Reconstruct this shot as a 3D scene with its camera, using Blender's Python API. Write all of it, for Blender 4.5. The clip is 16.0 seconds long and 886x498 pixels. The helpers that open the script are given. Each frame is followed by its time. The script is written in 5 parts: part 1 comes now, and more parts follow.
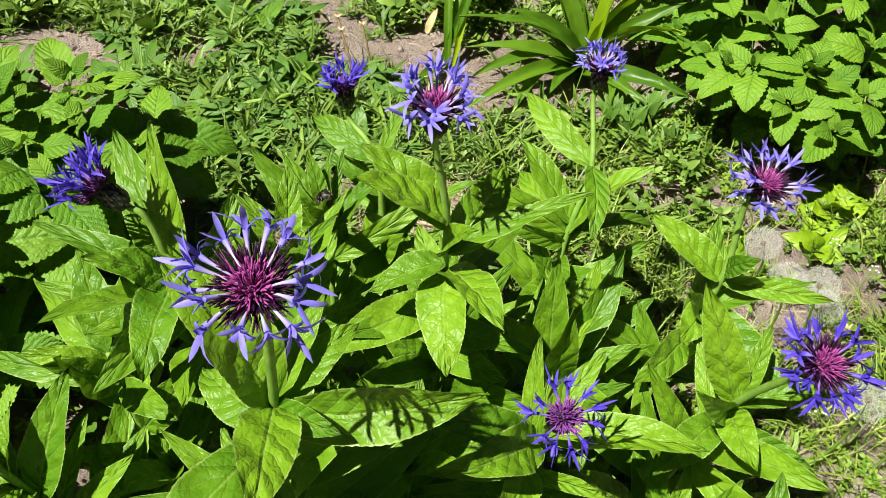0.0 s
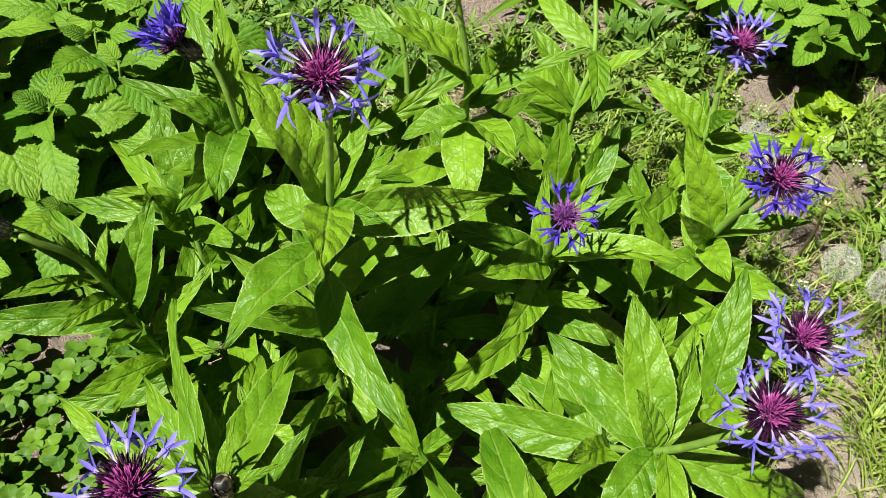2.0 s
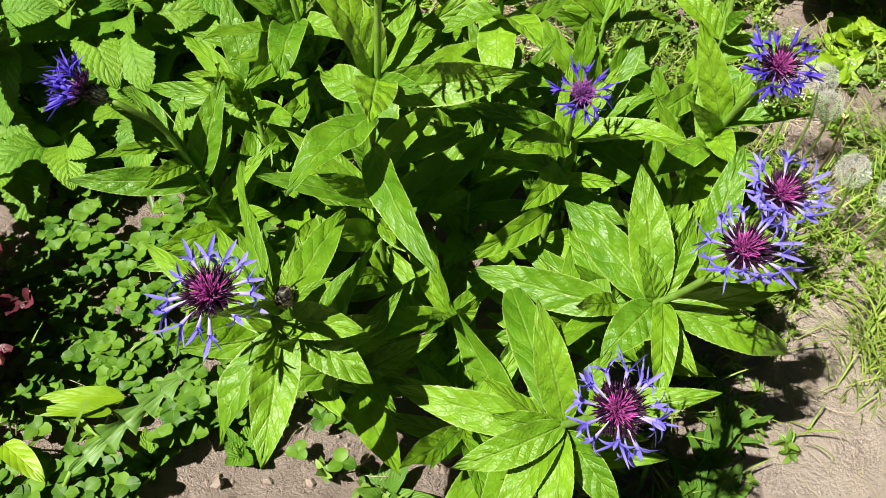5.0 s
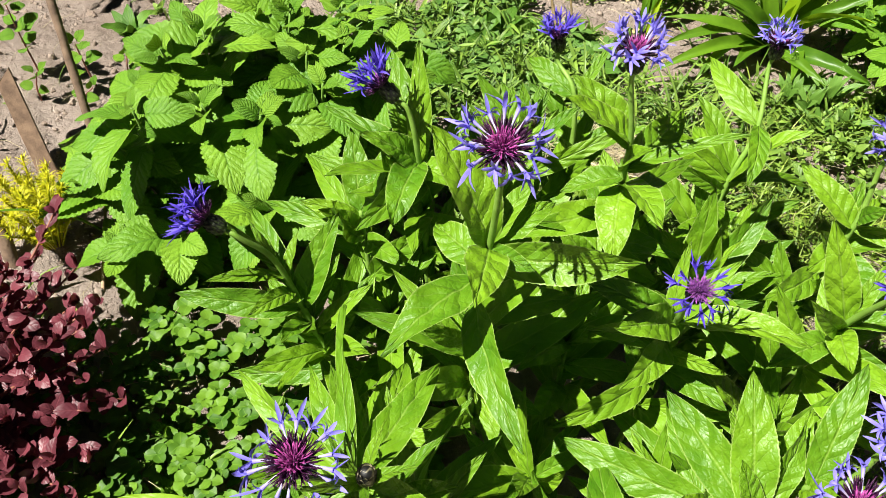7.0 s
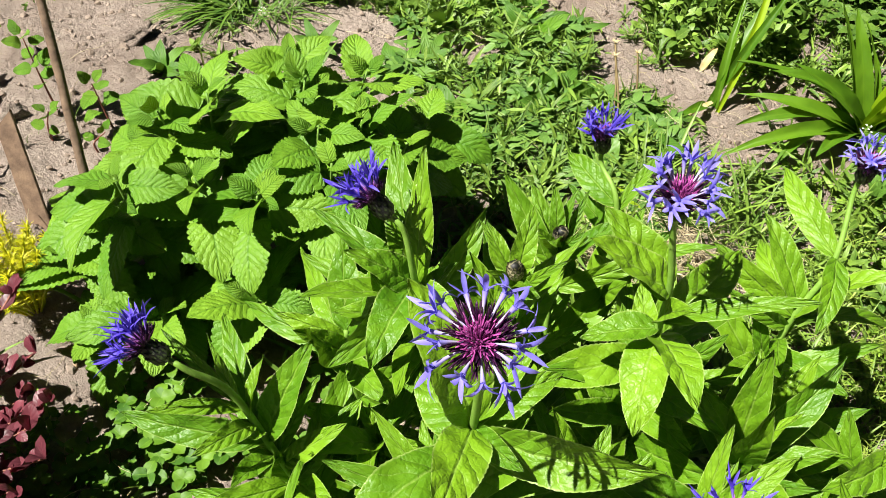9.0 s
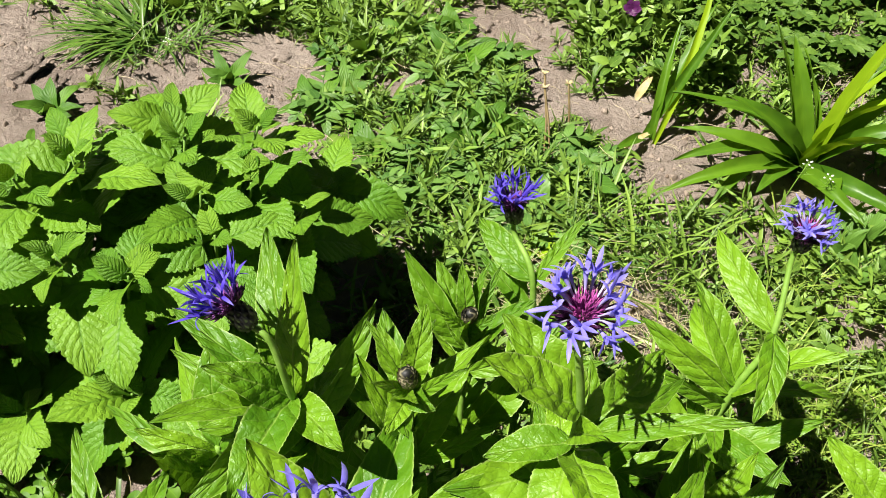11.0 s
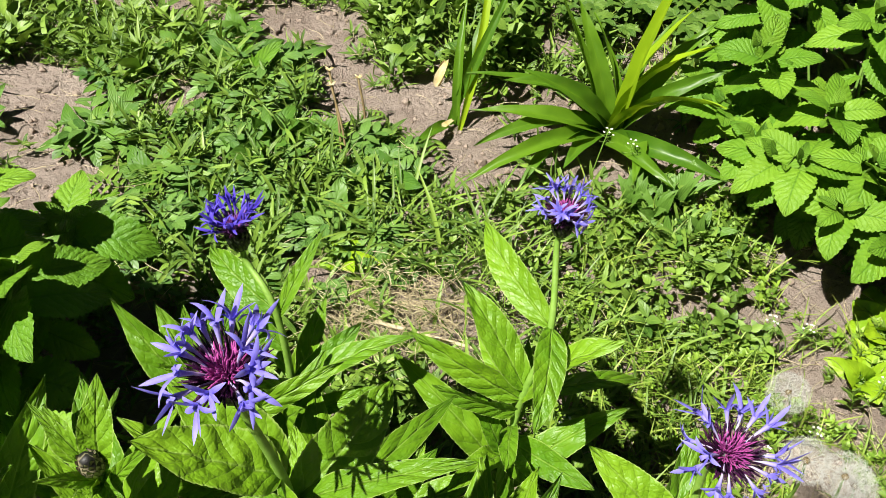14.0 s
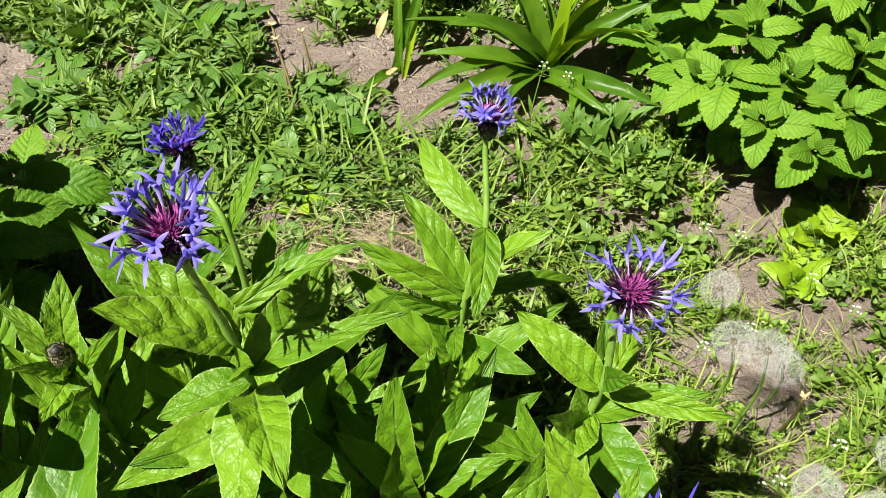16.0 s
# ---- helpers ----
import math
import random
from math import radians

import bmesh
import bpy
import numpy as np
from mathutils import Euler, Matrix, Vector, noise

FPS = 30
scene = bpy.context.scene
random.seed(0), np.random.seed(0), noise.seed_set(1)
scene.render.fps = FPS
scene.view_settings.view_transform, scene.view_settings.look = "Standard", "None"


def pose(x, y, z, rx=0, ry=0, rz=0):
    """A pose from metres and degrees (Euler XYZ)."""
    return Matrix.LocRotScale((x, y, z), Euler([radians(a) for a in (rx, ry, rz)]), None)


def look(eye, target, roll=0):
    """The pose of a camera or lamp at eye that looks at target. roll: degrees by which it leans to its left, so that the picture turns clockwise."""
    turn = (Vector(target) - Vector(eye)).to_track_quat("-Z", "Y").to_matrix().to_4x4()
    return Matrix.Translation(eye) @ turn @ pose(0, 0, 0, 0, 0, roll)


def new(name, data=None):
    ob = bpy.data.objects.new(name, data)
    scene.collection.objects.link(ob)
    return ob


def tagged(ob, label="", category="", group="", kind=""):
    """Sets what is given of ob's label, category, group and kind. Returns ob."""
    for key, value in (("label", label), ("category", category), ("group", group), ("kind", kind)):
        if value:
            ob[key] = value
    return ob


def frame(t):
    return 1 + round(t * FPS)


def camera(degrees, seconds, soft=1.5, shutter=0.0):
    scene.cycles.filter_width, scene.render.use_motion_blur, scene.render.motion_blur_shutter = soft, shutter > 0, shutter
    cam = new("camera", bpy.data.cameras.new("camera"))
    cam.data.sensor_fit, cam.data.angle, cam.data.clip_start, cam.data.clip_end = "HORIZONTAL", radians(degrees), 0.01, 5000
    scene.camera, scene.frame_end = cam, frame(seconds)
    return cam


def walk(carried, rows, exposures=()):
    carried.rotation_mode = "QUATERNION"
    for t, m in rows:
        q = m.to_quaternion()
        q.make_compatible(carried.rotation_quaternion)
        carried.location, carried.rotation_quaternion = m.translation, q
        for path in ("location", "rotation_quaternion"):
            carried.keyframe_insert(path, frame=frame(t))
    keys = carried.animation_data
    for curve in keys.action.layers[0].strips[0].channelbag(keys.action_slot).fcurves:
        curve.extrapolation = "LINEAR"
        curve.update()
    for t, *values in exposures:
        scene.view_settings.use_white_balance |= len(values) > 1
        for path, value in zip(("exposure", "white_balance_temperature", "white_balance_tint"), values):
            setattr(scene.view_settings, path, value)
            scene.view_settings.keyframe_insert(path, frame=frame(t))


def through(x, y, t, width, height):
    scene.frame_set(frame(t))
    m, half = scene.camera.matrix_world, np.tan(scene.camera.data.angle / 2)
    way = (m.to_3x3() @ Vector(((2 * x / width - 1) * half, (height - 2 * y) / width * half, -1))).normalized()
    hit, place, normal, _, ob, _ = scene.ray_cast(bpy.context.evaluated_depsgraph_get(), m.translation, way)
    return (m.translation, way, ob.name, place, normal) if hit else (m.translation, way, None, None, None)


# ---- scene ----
cam = camera(55.5, 16.0, soft=0.6)
PATH = [
    (0, (0.028, 0.006, 0.741), (0.097, 1.414, -0.677), 4.1),
    (0.5, (0.016, -0.032, 0.751), (0.076, 1.373, -0.671), 4.5),
    (1, (0.023, -0.068, 0.755), (0.089, 1.319, -0.684), 4.5),
    (1.5, (0.022, -0.094, 0.761), (0.079, 1.272, -0.699), 3.9),
    (2, (0.02, -0.122, 0.754), (0.064, 1.216, -0.732), 3.1),
    (2.5, (0.034, -0.154, 0.743), (0.075, 1.16, -0.764), 2.5),
    (3, (0.045, -0.172, 0.734), (0.09, 1.121, -0.791), 2.2),
    (3.2, (0.046, -0.179, 0.73), (0.089, 1.102, -0.806), 2.0),
    (5.3, (0.03, -0.225, 0.792), (-0.034, 1.015, -0.776), 1.4),
    (5.5, (0.029, -0.227, 0.8), (-0.039, 1.037, -0.748), 1.5),
    (6, (0.02, -0.225, 0.818), (-0.083, 1.068, -0.705), 1.6),
    (6.5, (0.018, -0.194, 0.826), (-0.161, 1.114, -0.676), 1.7),
    (7, (0.014, -0.152, 0.823), (-0.272, 1.159, -0.66), 1.5),
    (7.5, (0.01, -0.113, 0.823), (-0.377, 1.185, -0.649), 1.2),
    (8, (0.021, -0.07, 0.821), (-0.421, 1.221, -0.642), 1.2),
    (8.2, (0.024, -0.053, 0.816), (-0.431, 1.237, -0.643), 1.2),
    (10.3, (0.024, 0.078, 0.791), (-0.376, 1.379, -0.675), 3.6),
    (10.5, (0.028, 0.091, 0.79), (-0.359, 1.399, -0.672), 3.6),
    (11, (0.036, 0.116, 0.784), (-0.316, 1.441, -0.672), 3.3),
    (11.5, (0.05, 0.14, 0.777), (-0.262, 1.481, -0.674), 3.2),
    (12, (0.062, 0.16, 0.772), (-0.209, 1.516, -0.673), 3.1),
    (12.5, (0.08, 0.171, 0.764), (-0.152, 1.534, -0.68), 3.1),
    (13, (0.099, 0.183, 0.752), (-0.091, 1.552, -0.694), 3.0),
    (13.5, (0.115, 0.198, 0.745), (-0.035, 1.568, -0.704), 2.8),
    (14, (0.134, 0.206, 0.74), (0.023, 1.576, -0.712), 2.4),
    (14.5, (0.153, 0.199, 0.737), (0.085, 1.566, -0.72), 2.1),
    (15, (0.165, 0.181, 0.737), (0.124, 1.54, -0.73), 1.5),
    (15.5, (0.168, 0.163, 0.737), (0.131, 1.513, -0.739), 0.9),
    (16, (0.164, 0.138, 0.736), (0.122, 1.48, -0.747), 0.4),
]
walk(cam, [(t, look(eye, target, roll)) for t, eye, target, roll in PATH],
     [(0, 1.01), (1.5, 0.97), (3.2, 0.96), (5.5, 1.12), (6.5, 1.21), (8.0, 1.35), (10.5, 1.17), (13, 1.13), (16, 1.05)])

# ---- light ----
SUN_FROM = Vector((-0.41, -0.31, 0.87)).normalized()
world = bpy.data.worlds.new("sky")
scene.world = world
world.use_nodes = True
wn = world.node_tree.nodes
sky = wn.new("ShaderNodeTexSky")
sky.sky_type, sky.sun_disc = "NISHITA", False
sky.sun_elevation, sky.sun_rotation = math.asin(SUN_FROM.z), math.atan2(SUN_FROM.x, SUN_FROM.y)
wn["Background"].inputs["Strength"].default_value = 0.0045
world.node_tree.links.new(sky.outputs[0], wn["Background"].inputs["Color"])
sun = new("sun", bpy.data.lights.new("sun", "SUN"))
sun.data.energy, sun.data.angle, sun.data.color = 5.0, radians(0.5), (1.0, 0.955, 0.87)
sun.matrix_world = look(SUN_FROM * 5, (0, 0, 0))


# ---- materials ----
class Nodes:
    """A short way to write node trees."""

    def __init__(self, name):
        self.mat = bpy.data.materials.new(name)
        self.mat.use_nodes = True
        self.tree = self.mat.node_tree
        self.bsdf = self.tree.nodes["Principled BSDF"]
        self.out = self.tree.nodes["Material Output"]

    def node(self, kind):
        return self.tree.nodes.new("ShaderNode" + kind)

    def put(self, socket, value):
        if isinstance(value, (int, float)):
            socket.default_value = value
        elif isinstance(value, tuple):
            socket.default_value = (*value, 1.0) if len(value) == 3 and socket.type == "RGBA" else value
        else:
            self.tree.links.new(value, socket)

    def math(self, op, a, b=0.0):
        n = self.node("Math")
        n.operation = op
        self.put(n.inputs[0], a)
        self.put(n.inputs[1], b)
        return n.outputs[0]

    def mix(self, f, a, b):
        n = self.node("Mix")
        n.data_type = "RGBA"
        self.put(n.inputs[0], f)
        self.put(n.inputs[6], a)
        self.put(n.inputs[7], b)
        return n.outputs[2]

    def noise(self, scale, detail=3.0, rough=0.6, coords="Object"):
        n = self.node("TexNoise")
        n.inputs["Scale"].default_value, n.inputs["Detail"].default_value = scale, detail
        n.inputs["Roughness"].default_value = rough
        self.tree.links.new(self.coords().outputs[coords], n.inputs["Vector"])
        return n.outputs["Fac"]

    def coords(self):
        for n in self.tree.nodes:
            if n.bl_idname == "ShaderNodeTexCoord":
                return n
        return self.node("TexCoord")

    def ramp(self, f, lo, hi):
        n = self.node("MapRange")
        self.put(n.inputs[0], f)
        n.inputs[1].default_value, n.inputs[2].default_value = lo, hi
        return n.outputs[0]

    def uv(self):
        n = self.node("SeparateXYZ")
        self.tree.links.new(self.coords().outputs["UV"], n.inputs[0])
        return n.outputs[0], n.outputs[1]

    def bump(self, height, strength, distance):
        n = self.node("Bump")
        n.inputs["Strength"].default_value, n.inputs["Distance"].default_value = strength, distance
        self.put(n.inputs["Height"], height)
        self.put(self.bsdf.inputs["Normal"], n.outputs[0])
        return n.outputs[0]

    def finish(self, colour, rough, through=0.0, tint=None, spec=0.5, normal=None):
        self.put(self.bsdf.inputs["Base Color"], colour)
        self.put(self.bsdf.inputs["Roughness"], rough)
        self.bsdf.inputs["Specular IOR Level"].default_value = spec
        if through:
            t = self.node("BsdfTranslucent")
            self.put(t.inputs["Color"], tint)
            if normal is not None:
                self.put(t.inputs["Normal"], normal)
            m = self.node("MixShader")
            m.inputs[0].default_value = through
            self.tree.links.new(self.bsdf.outputs[0], m.inputs[1])
            self.tree.links.new(t.outputs[0], m.inputs[2])
            self.tree.links.new(m.outputs[0], self.out.inputs[0])
        return self.mat


def leaf_material(name, dark, light, glow, veins=7.0, slant=1.5, vein_colour=None, depth=0.0015, rough=0.40, through=0.12, island=False, spec=0.4, wrinkle=130.0, unit_size=1.0, hem=None, crinkle=0.9, cells=None):
    """A leaf: mottled green, puffed up between a sunken midrib and side veins, with a net of fine veins, light shining through.
    cells: meshes of the net across the leaf and along it, and how deep they are."""
    n = Nodes(name)
    u, v = n.uv()
    off = n.math("ABSOLUTE", n.math("SUBTRACT", u, 0.5))
    if island:
        chance = n.node("NewGeometry").outputs["Random Per Island"]
    else:
        chance = n.node("ObjectInfo").outputs["Random"]
    bent = n.math("ADD", v, n.math("MULTIPLY", n.math("SUBTRACT", n.noise(40.0 * unit_size, 1.0), 0.5), 0.15))
    phase = n.math("FRACT", n.math("SUBTRACT", n.math("MULTIPLY", bent, veins), n.math("MULTIPLY", off, slant * veins * 0.5)))
    gap = n.math("MULTIPLY", n.math("ABSOLUTE", n.math("SUBTRACT", phase, 0.5)), 2.0)
    side = n.ramp(gap, 0.13, 0.0)
    rib = n.ramp(off, 0.035, 0.008)
    vein = n.math("MAXIMUM", rib, n.math("MULTIPLY", side, 0.35))
    mottle = n.noise(38.0 * unit_size, 4.0)
    fine = n.noise(wrinkle * unit_size, 3.0, 0.6)
    speck = n.noise(900.0 * unit_size, 2.0, 0.6)
    f = n.math("ADD", n.math("MULTIPLY", chance, 0.6), n.math("MULTIPLY", n.ramp(mottle, 0.3, 0.7), 0.4))
    colour = n.mix(f, dark, light)
    colour = n.mix(n.math("MULTIPLY", vein, 0.6), colour, vein_colour or light)
    if hem:
        colour = n.mix(n.math("MULTIPLY", n.ramp(off, 0.462, 0.488), 0.75), colour, hem)
    height = n.math("ADD", n.math("MULTIPLY", fine, 0.30 * crinkle), n.math("MULTIPLY", speck, 0.05))
    if veins:
        height = n.math("ADD", height, n.math("MULTIPLY", n.math("POWER", gap, 0.6), 0.34))
        height = n.math("SUBTRACT", height, n.math("MULTIPLY", n.ramp(off, 0.06, 0.0), 0.30))
    if cells:
        net = n.node("TexVoronoi")
        net.feature = "DISTANCE_TO_EDGE"
        net.inputs["Scale"].default_value = 1.0
        at = n.node("CombineXYZ")
        n.put(at.inputs[0], n.math("MULTIPLY", u, cells[0]))
        n.put(at.inputs[1], n.math("MULTIPLY", bent, cells[1]))
        n.put(at.inputs[2], n.math("MULTIPLY", chance, 40.0))
        n.put(net.inputs["Vector"], at.outputs[0])
        groove = n.ramp(net.outputs["Distance"], 0.0, 0.30)
        height = n.math("ADD", height, n.math("MULTIPLY", groove, cells[2]))
        # groove shade painted in: the colour darkens where the net sinks
        colour = n.mix(n.math("MULTIPLY", n.math("SUBTRACT", 1.0, groove), 0.14), colour, dark)
    normal = n.bump(height, 1.0, depth)
    return n.finish(colour, n.math("ADD", rough, n.math("MULTIPLY", fine, 0.15)), through, n.mix(f, glow, light), spec, normal)


CORN_LEAF = leaf_material("cornflower_leaf", (0.050, 0.150, 0.004), (0.190, 0.352, 0.013), (0.20, 0.42, 0.010), through=0.16, rough=0.38, spec=0.40, slant=0.8, crinkle=1.0, depth=0.0027, hem=(0.30, 0.42, 0.10), vein_colour=(0.23, 0.36, 0.06), cells=(8.0, 20.0, 0.09))
# balm's vein_colour is dark: the shade of its sunken veins put into the colour
BALM_LEAF = leaf_material("balm_leaf", (0.062, 0.175, 0.010), (0.185, 0.335, 0.022), (0.21, 0.41, 0.010), vein_colour=(0.05, 0.14, 0.010), veins=8.0, slant=1.2, depth=0.0022, through=0.14, rough=0.44, spec=0.28, wrinkle=160.0, unit_size=0.06, crinkle=0.2, cells=(13.0, 17.0, 0.13))
BALM_FAR = leaf_material("balm_leaf_joined", (0.062, 0.175, 0.010), (0.185, 0.335, 0.022), (0.21, 0.41, 0.010), vein_colour=(0.05, 0.14, 0.010), veins=8.0, slant=1.2, depth=0.0022, through=0.14, rough=0.44, spec=0.28, wrinkle=160.0, island=True, crinkle=0.2, cells=(13.0, 17.0, 0.13))
WEED_LEAF = leaf_material("weed_leaf", (0.018, 0.070, 0.008), (0.235, 0.370, 0.050), (0.24, 0.40, 0.016), veins=4.0, depth=0.0006, island=True, rough=0.38, spec=0.4)
DOCK_LEAF = leaf_material("dock_leaf", (0.040, 0.115, 0.010), (0.110, 0.225, 0.022), (0.16, 0.32, 0.010), veins=7.0, depth=0.0012, rough=0.46, spec=0.3)
CRANE_LEAF = leaf_material("cranesbill_leaf", (0.026, 0.080, 0.010), (0.130, 0.225, 0.030), (0.14, 0.28, 0.010), veins=4.0, depth=0.0008, island=True, rough=0.4)
CLOVER_LEAF = leaf_material("clover_leaf", (0.020, 0.080, 0.005), (0.135, 0.260, 0.020), (0.18, 0.36, 0.010), veins=0.0, depth=0.0006, island=True, rough=0.44, spec=0.25)
CLOVER_ONE = leaf_material("clover_leaf_single", (0.020, 0.080, 0.005), (0.135, 0.260, 0.020), (0.18, 0.36, 0.010), veins=0.0, depth=0.0006, rough=0.44, spec=0.25, unit_size=0.03)
STRAP_LEAF = leaf_material("strap_leaf", (0.035, 0.110, 0.006), (0.125, 0.250, 0.012), (0.24, 0.42, 0.008), veins=0.0, depth=0.0006, rough=0.34, through=0.28)
RED_LEAF = leaf_material("barberry_leaf", (0.040, 0.008, 0.013), (0.19, 0.042, 0.058), (0.26, 0.015, 0.025), veins=4.0, depth=0.0005, rough=0.38, through=0.16, vein_colour=(0.2, 0.05, 0.06), unit_size=0.02)
RED_JOINED = leaf_material("barberry_leaf_joined", (0.040, 0.008, 0.013), (0.19, 0.042, 0.058), (0.26, 0.015, 0.025), veins=4.0, depth=0.0005, rough=0.38, through=0.16, vein_colour=(0.2, 0.05, 0.06), island=True)
YELLOW_LEAF = leaf_material("gold_needle", (0.22, 0.30, 0.008), (0.70, 0.62, 0.012), (0.70, 0.64, 0.01), veins=0.0, depth=0.0003, island=True)
LIME_LEAF = leaf_material("lime_leaf", (0.15, 0.29, 0.008), (0.26, 0.40, 0.012), (0.4, 0.5, 0.02), veins=5.0, depth=0.0009)
PALE_LEAF = leaf_material("dandelion_leaf", (0.07, 0.16, 0.016), (0.13, 0.25, 0.04), (0.2, 0.36, 0.03), veins=6.0, depth=0.0009)


def plain_material(name, a, b, rough=0.6, scale=60.0, depth=0.0006, through=0.0, island=False, spec=0.4):
    n = Nodes(name)
    f = n.ramp(n.noise(scale, 5.0, 0.65), 0.32, 0.68)
    if island:
        f = n.math("ADD", n.math("MULTIPLY", f, 0.5), n.math("MULTIPLY", n.node("NewGeometry").outputs["Random Per Island"], 0.5))
    normal = n.bump(n.noise(scale * 3, 5.0, 0.7), 0.7, depth)
    colour = n.mix(f, a, b)
    return n.finish(colour, rough, through, colour, spec, normal)


STEM = plain_material("green_stem", (0.12, 0.24, 0.022), (0.21, 0.36, 0.06), 0.55, 90.0)
BALM_STEM = plain_material("balm_stem", (0.10, 0.22, 0.03), (0.20, 0.33, 0.06), 0.55, 90.0)
RED_STEM = plain_material("red_stem", (0.16, 0.05, 0.03), (0.26, 0.10, 0.07), 0.6, 90.0)
BROWN_STALK = plain_material("brown_stalk", (0.12, 0.085, 0.032), (0.20, 0.15, 0.060), 0.6, 90.0)
WOOD = plain_material("weathered_stick", (0.07, 0.045, 0.03), (0.22, 0.15, 0.10), 0.85, 45.0, 0.002)
LATH = plain_material("sawn_lath", (0.08, 0.047, 0.028), (0.20, 0.13, 0.08), 0.8, 70.0, 0.0012)
TWIG = plain_material("dry_twig", (0.30, 0.19, 0.11), (0.45, 0.32, 0.20), 0.8, 70.0)
STRAW = plain_material("dry_straw", (0.42, 0.34, 0.18), (0.68, 0.60, 0.41), 0.7, 60.0, island=True, through=0.15)
CLOD = plain_material("soil_clod", (0.15, 0.11, 0.08), (0.34, 0.275, 0.225), 0.95, 55.0, 0.002, island=True)


def bract_material(name, inside, edge, lo, hi):
    """A bract: green in the middle, a black fringe along its edge."""
    n = Nodes(name)
    u, v = n.uv()
    off = n.math("ABSOLUTE", n.math("SUBTRACT", u, 0.5))
    rim = n.ramp(n.math("ADD", off, n.math("MULTIPLY", n.ramp(v, 0.35, 1.0), 0.4)), lo, hi)
    c = n.mix(rim, n.mix(n.noise(300.0), inside, tuple(0.6 * k for k in inside)), edge)
    return n.finish(c, 0.55, normal=n.bump(n.noise(500.0), 0.5, 0.0005))


CALYX = bract_material("dark_bracts", (0.05, 0.08, 0.02), (0.004, 0.004, 0.004), 0.12, 0.3)
BUD_SCALE = bract_material("bud_bracts", (0.30, 0.27, 0.16), (0.006, 0.006, 0.005), 0.36, 0.50)
ANTHER = plain_material("dark_anthers", (0.006, 0.001, 0.008), (0.055, 0.006, 0.050), 0.4, 300.0, island=True)
DISC = plain_material("magenta_florets", (0.10, 0.008, 0.10), (0.60, 0.11, 0.42), 0.5, 260.0, island=True, through=0.15)
DISC_LILAC = plain_material("lilac_florets", (0.09, 0.014, 0.17), (0.42, 0.13, 0.46), 0.5, 260.0, island=True, through=0.15)
FLUFF = plain_material("seed_fluff", (0.75, 0.75, 0.72), (0.86, 0.86, 0.82), 0.8, 90.0, through=0.4)
WHITE_PETAL = plain_material("white_petal", (0.72, 0.74, 0.66), (0.85, 0.85, 0.78), 0.6, 200.0, through=0.3)
CREAM = plain_material("withered_petal", (0.50, 0.38, 0.12), (0.74, 0.64, 0.40), 0.6, 60.0, through=0.25)
PLUM = plain_material("plum_petal", (0.05, 0.006, 0.06), (0.11, 0.012, 0.10), 0.5, 120.0, through=0.2)


def petal_material(name, tube, blue, tip):
    """Pale tube that turns blue-violet along the floret."""
    n = Nodes(name)
    u, v = n.uv()
    c = n.mix(n.ramp(v, 0.28, 0.55), tube, blue)
    c = n.mix(n.math("MULTIPLY", n.ramp(v, 0.7, 1.0), 0.6), c, tip)
    streak = n.noise(260.0, 4.0)
    c = n.mix(n.math("MULTIPLY", n.ramp(streak, 0.35, 0.75), 0.5), c, tip)
    normal = n.bump(streak, 0.4, 0.0004)
    return n.finish(c, 0.5, 0.28, c, 0.3, normal)


PETAL_OPEN = petal_material("petal_open", (0.62, 0.56, 0.70), (0.185, 0.150, 0.70), (0.35, 0.33, 0.84))
PETAL_DEEP = petal_material("petal_deep", (0.26, 0.16, 0.52), (0.065, 0.034, 0.48), (0.16, 0.12, 0.62))


def soil_material():
    n = Nodes("garden_soil")
    big = n.noise(3.2, 4.0)
    mid = n.noise(26.0, 6.0, 0.65)
    fine = n.noise(170.0, 6.0, 0.75)
    grit = n.noise(620.0, 3.0, 0.7)
    place = n.node("SeparateXYZ")
    n.put(place.inputs[0], n.coords().outputs["Object"])
    path = n.math("MULTIPLY", n.ramp(n.math("ADD", place.outputs[0], n.math("MULTIPLY", mid, 0.15)), 0.34, 0.50), n.ramp(n.math("ADD", place.outputs[1], n.math("MULTIPLY", mid, 0.15)), 0.60, 0.44))
    path = n.math("MULTIPLY", path, n.ramp(n.math("ADD", place.outputs[0], n.math("MULTIPLY", mid, 0.2)), 1.25, 1.0))
    earth = n.mix(n.ramp(big, 0.35, 0.65), (0.36, 0.285, 0.235), (0.55, 0.455, 0.390))
    clay = n.mix(n.ramp(big, 0.35, 0.65), (0.58, 0.48, 0.40), (0.72, 0.62, 0.53))
    c = n.mix(path, earth, clay)
    c = n.mix(n.math("MULTIPLY", n.ramp(mid, 0.42, 0.68), 0.4), c, (0.24, 0.175, 0.135))
    c = n.mix(n.math("MULTIPLY", n.ramp(fine, 0.52, 0.76), 0.5), c, (0.58, 0.50, 0.42))
    c = n.mix(n.math("MULTIPLY", n.ramp(grit, 0.58, 0.70), 0.55), c, (0.16, 0.115, 0.08))
    h = n.math("ADD", n.math("MULTIPLY", mid, 1.0), n.math("ADD", n.math("MULTIPLY", fine, 0.55), n.math("MULTIPLY", grit, 0.16)))
    n.bump(h, 1.0, 0.026)
    return n.finish(c, 0.95, spec=0.15)


SOIL = soil_material()


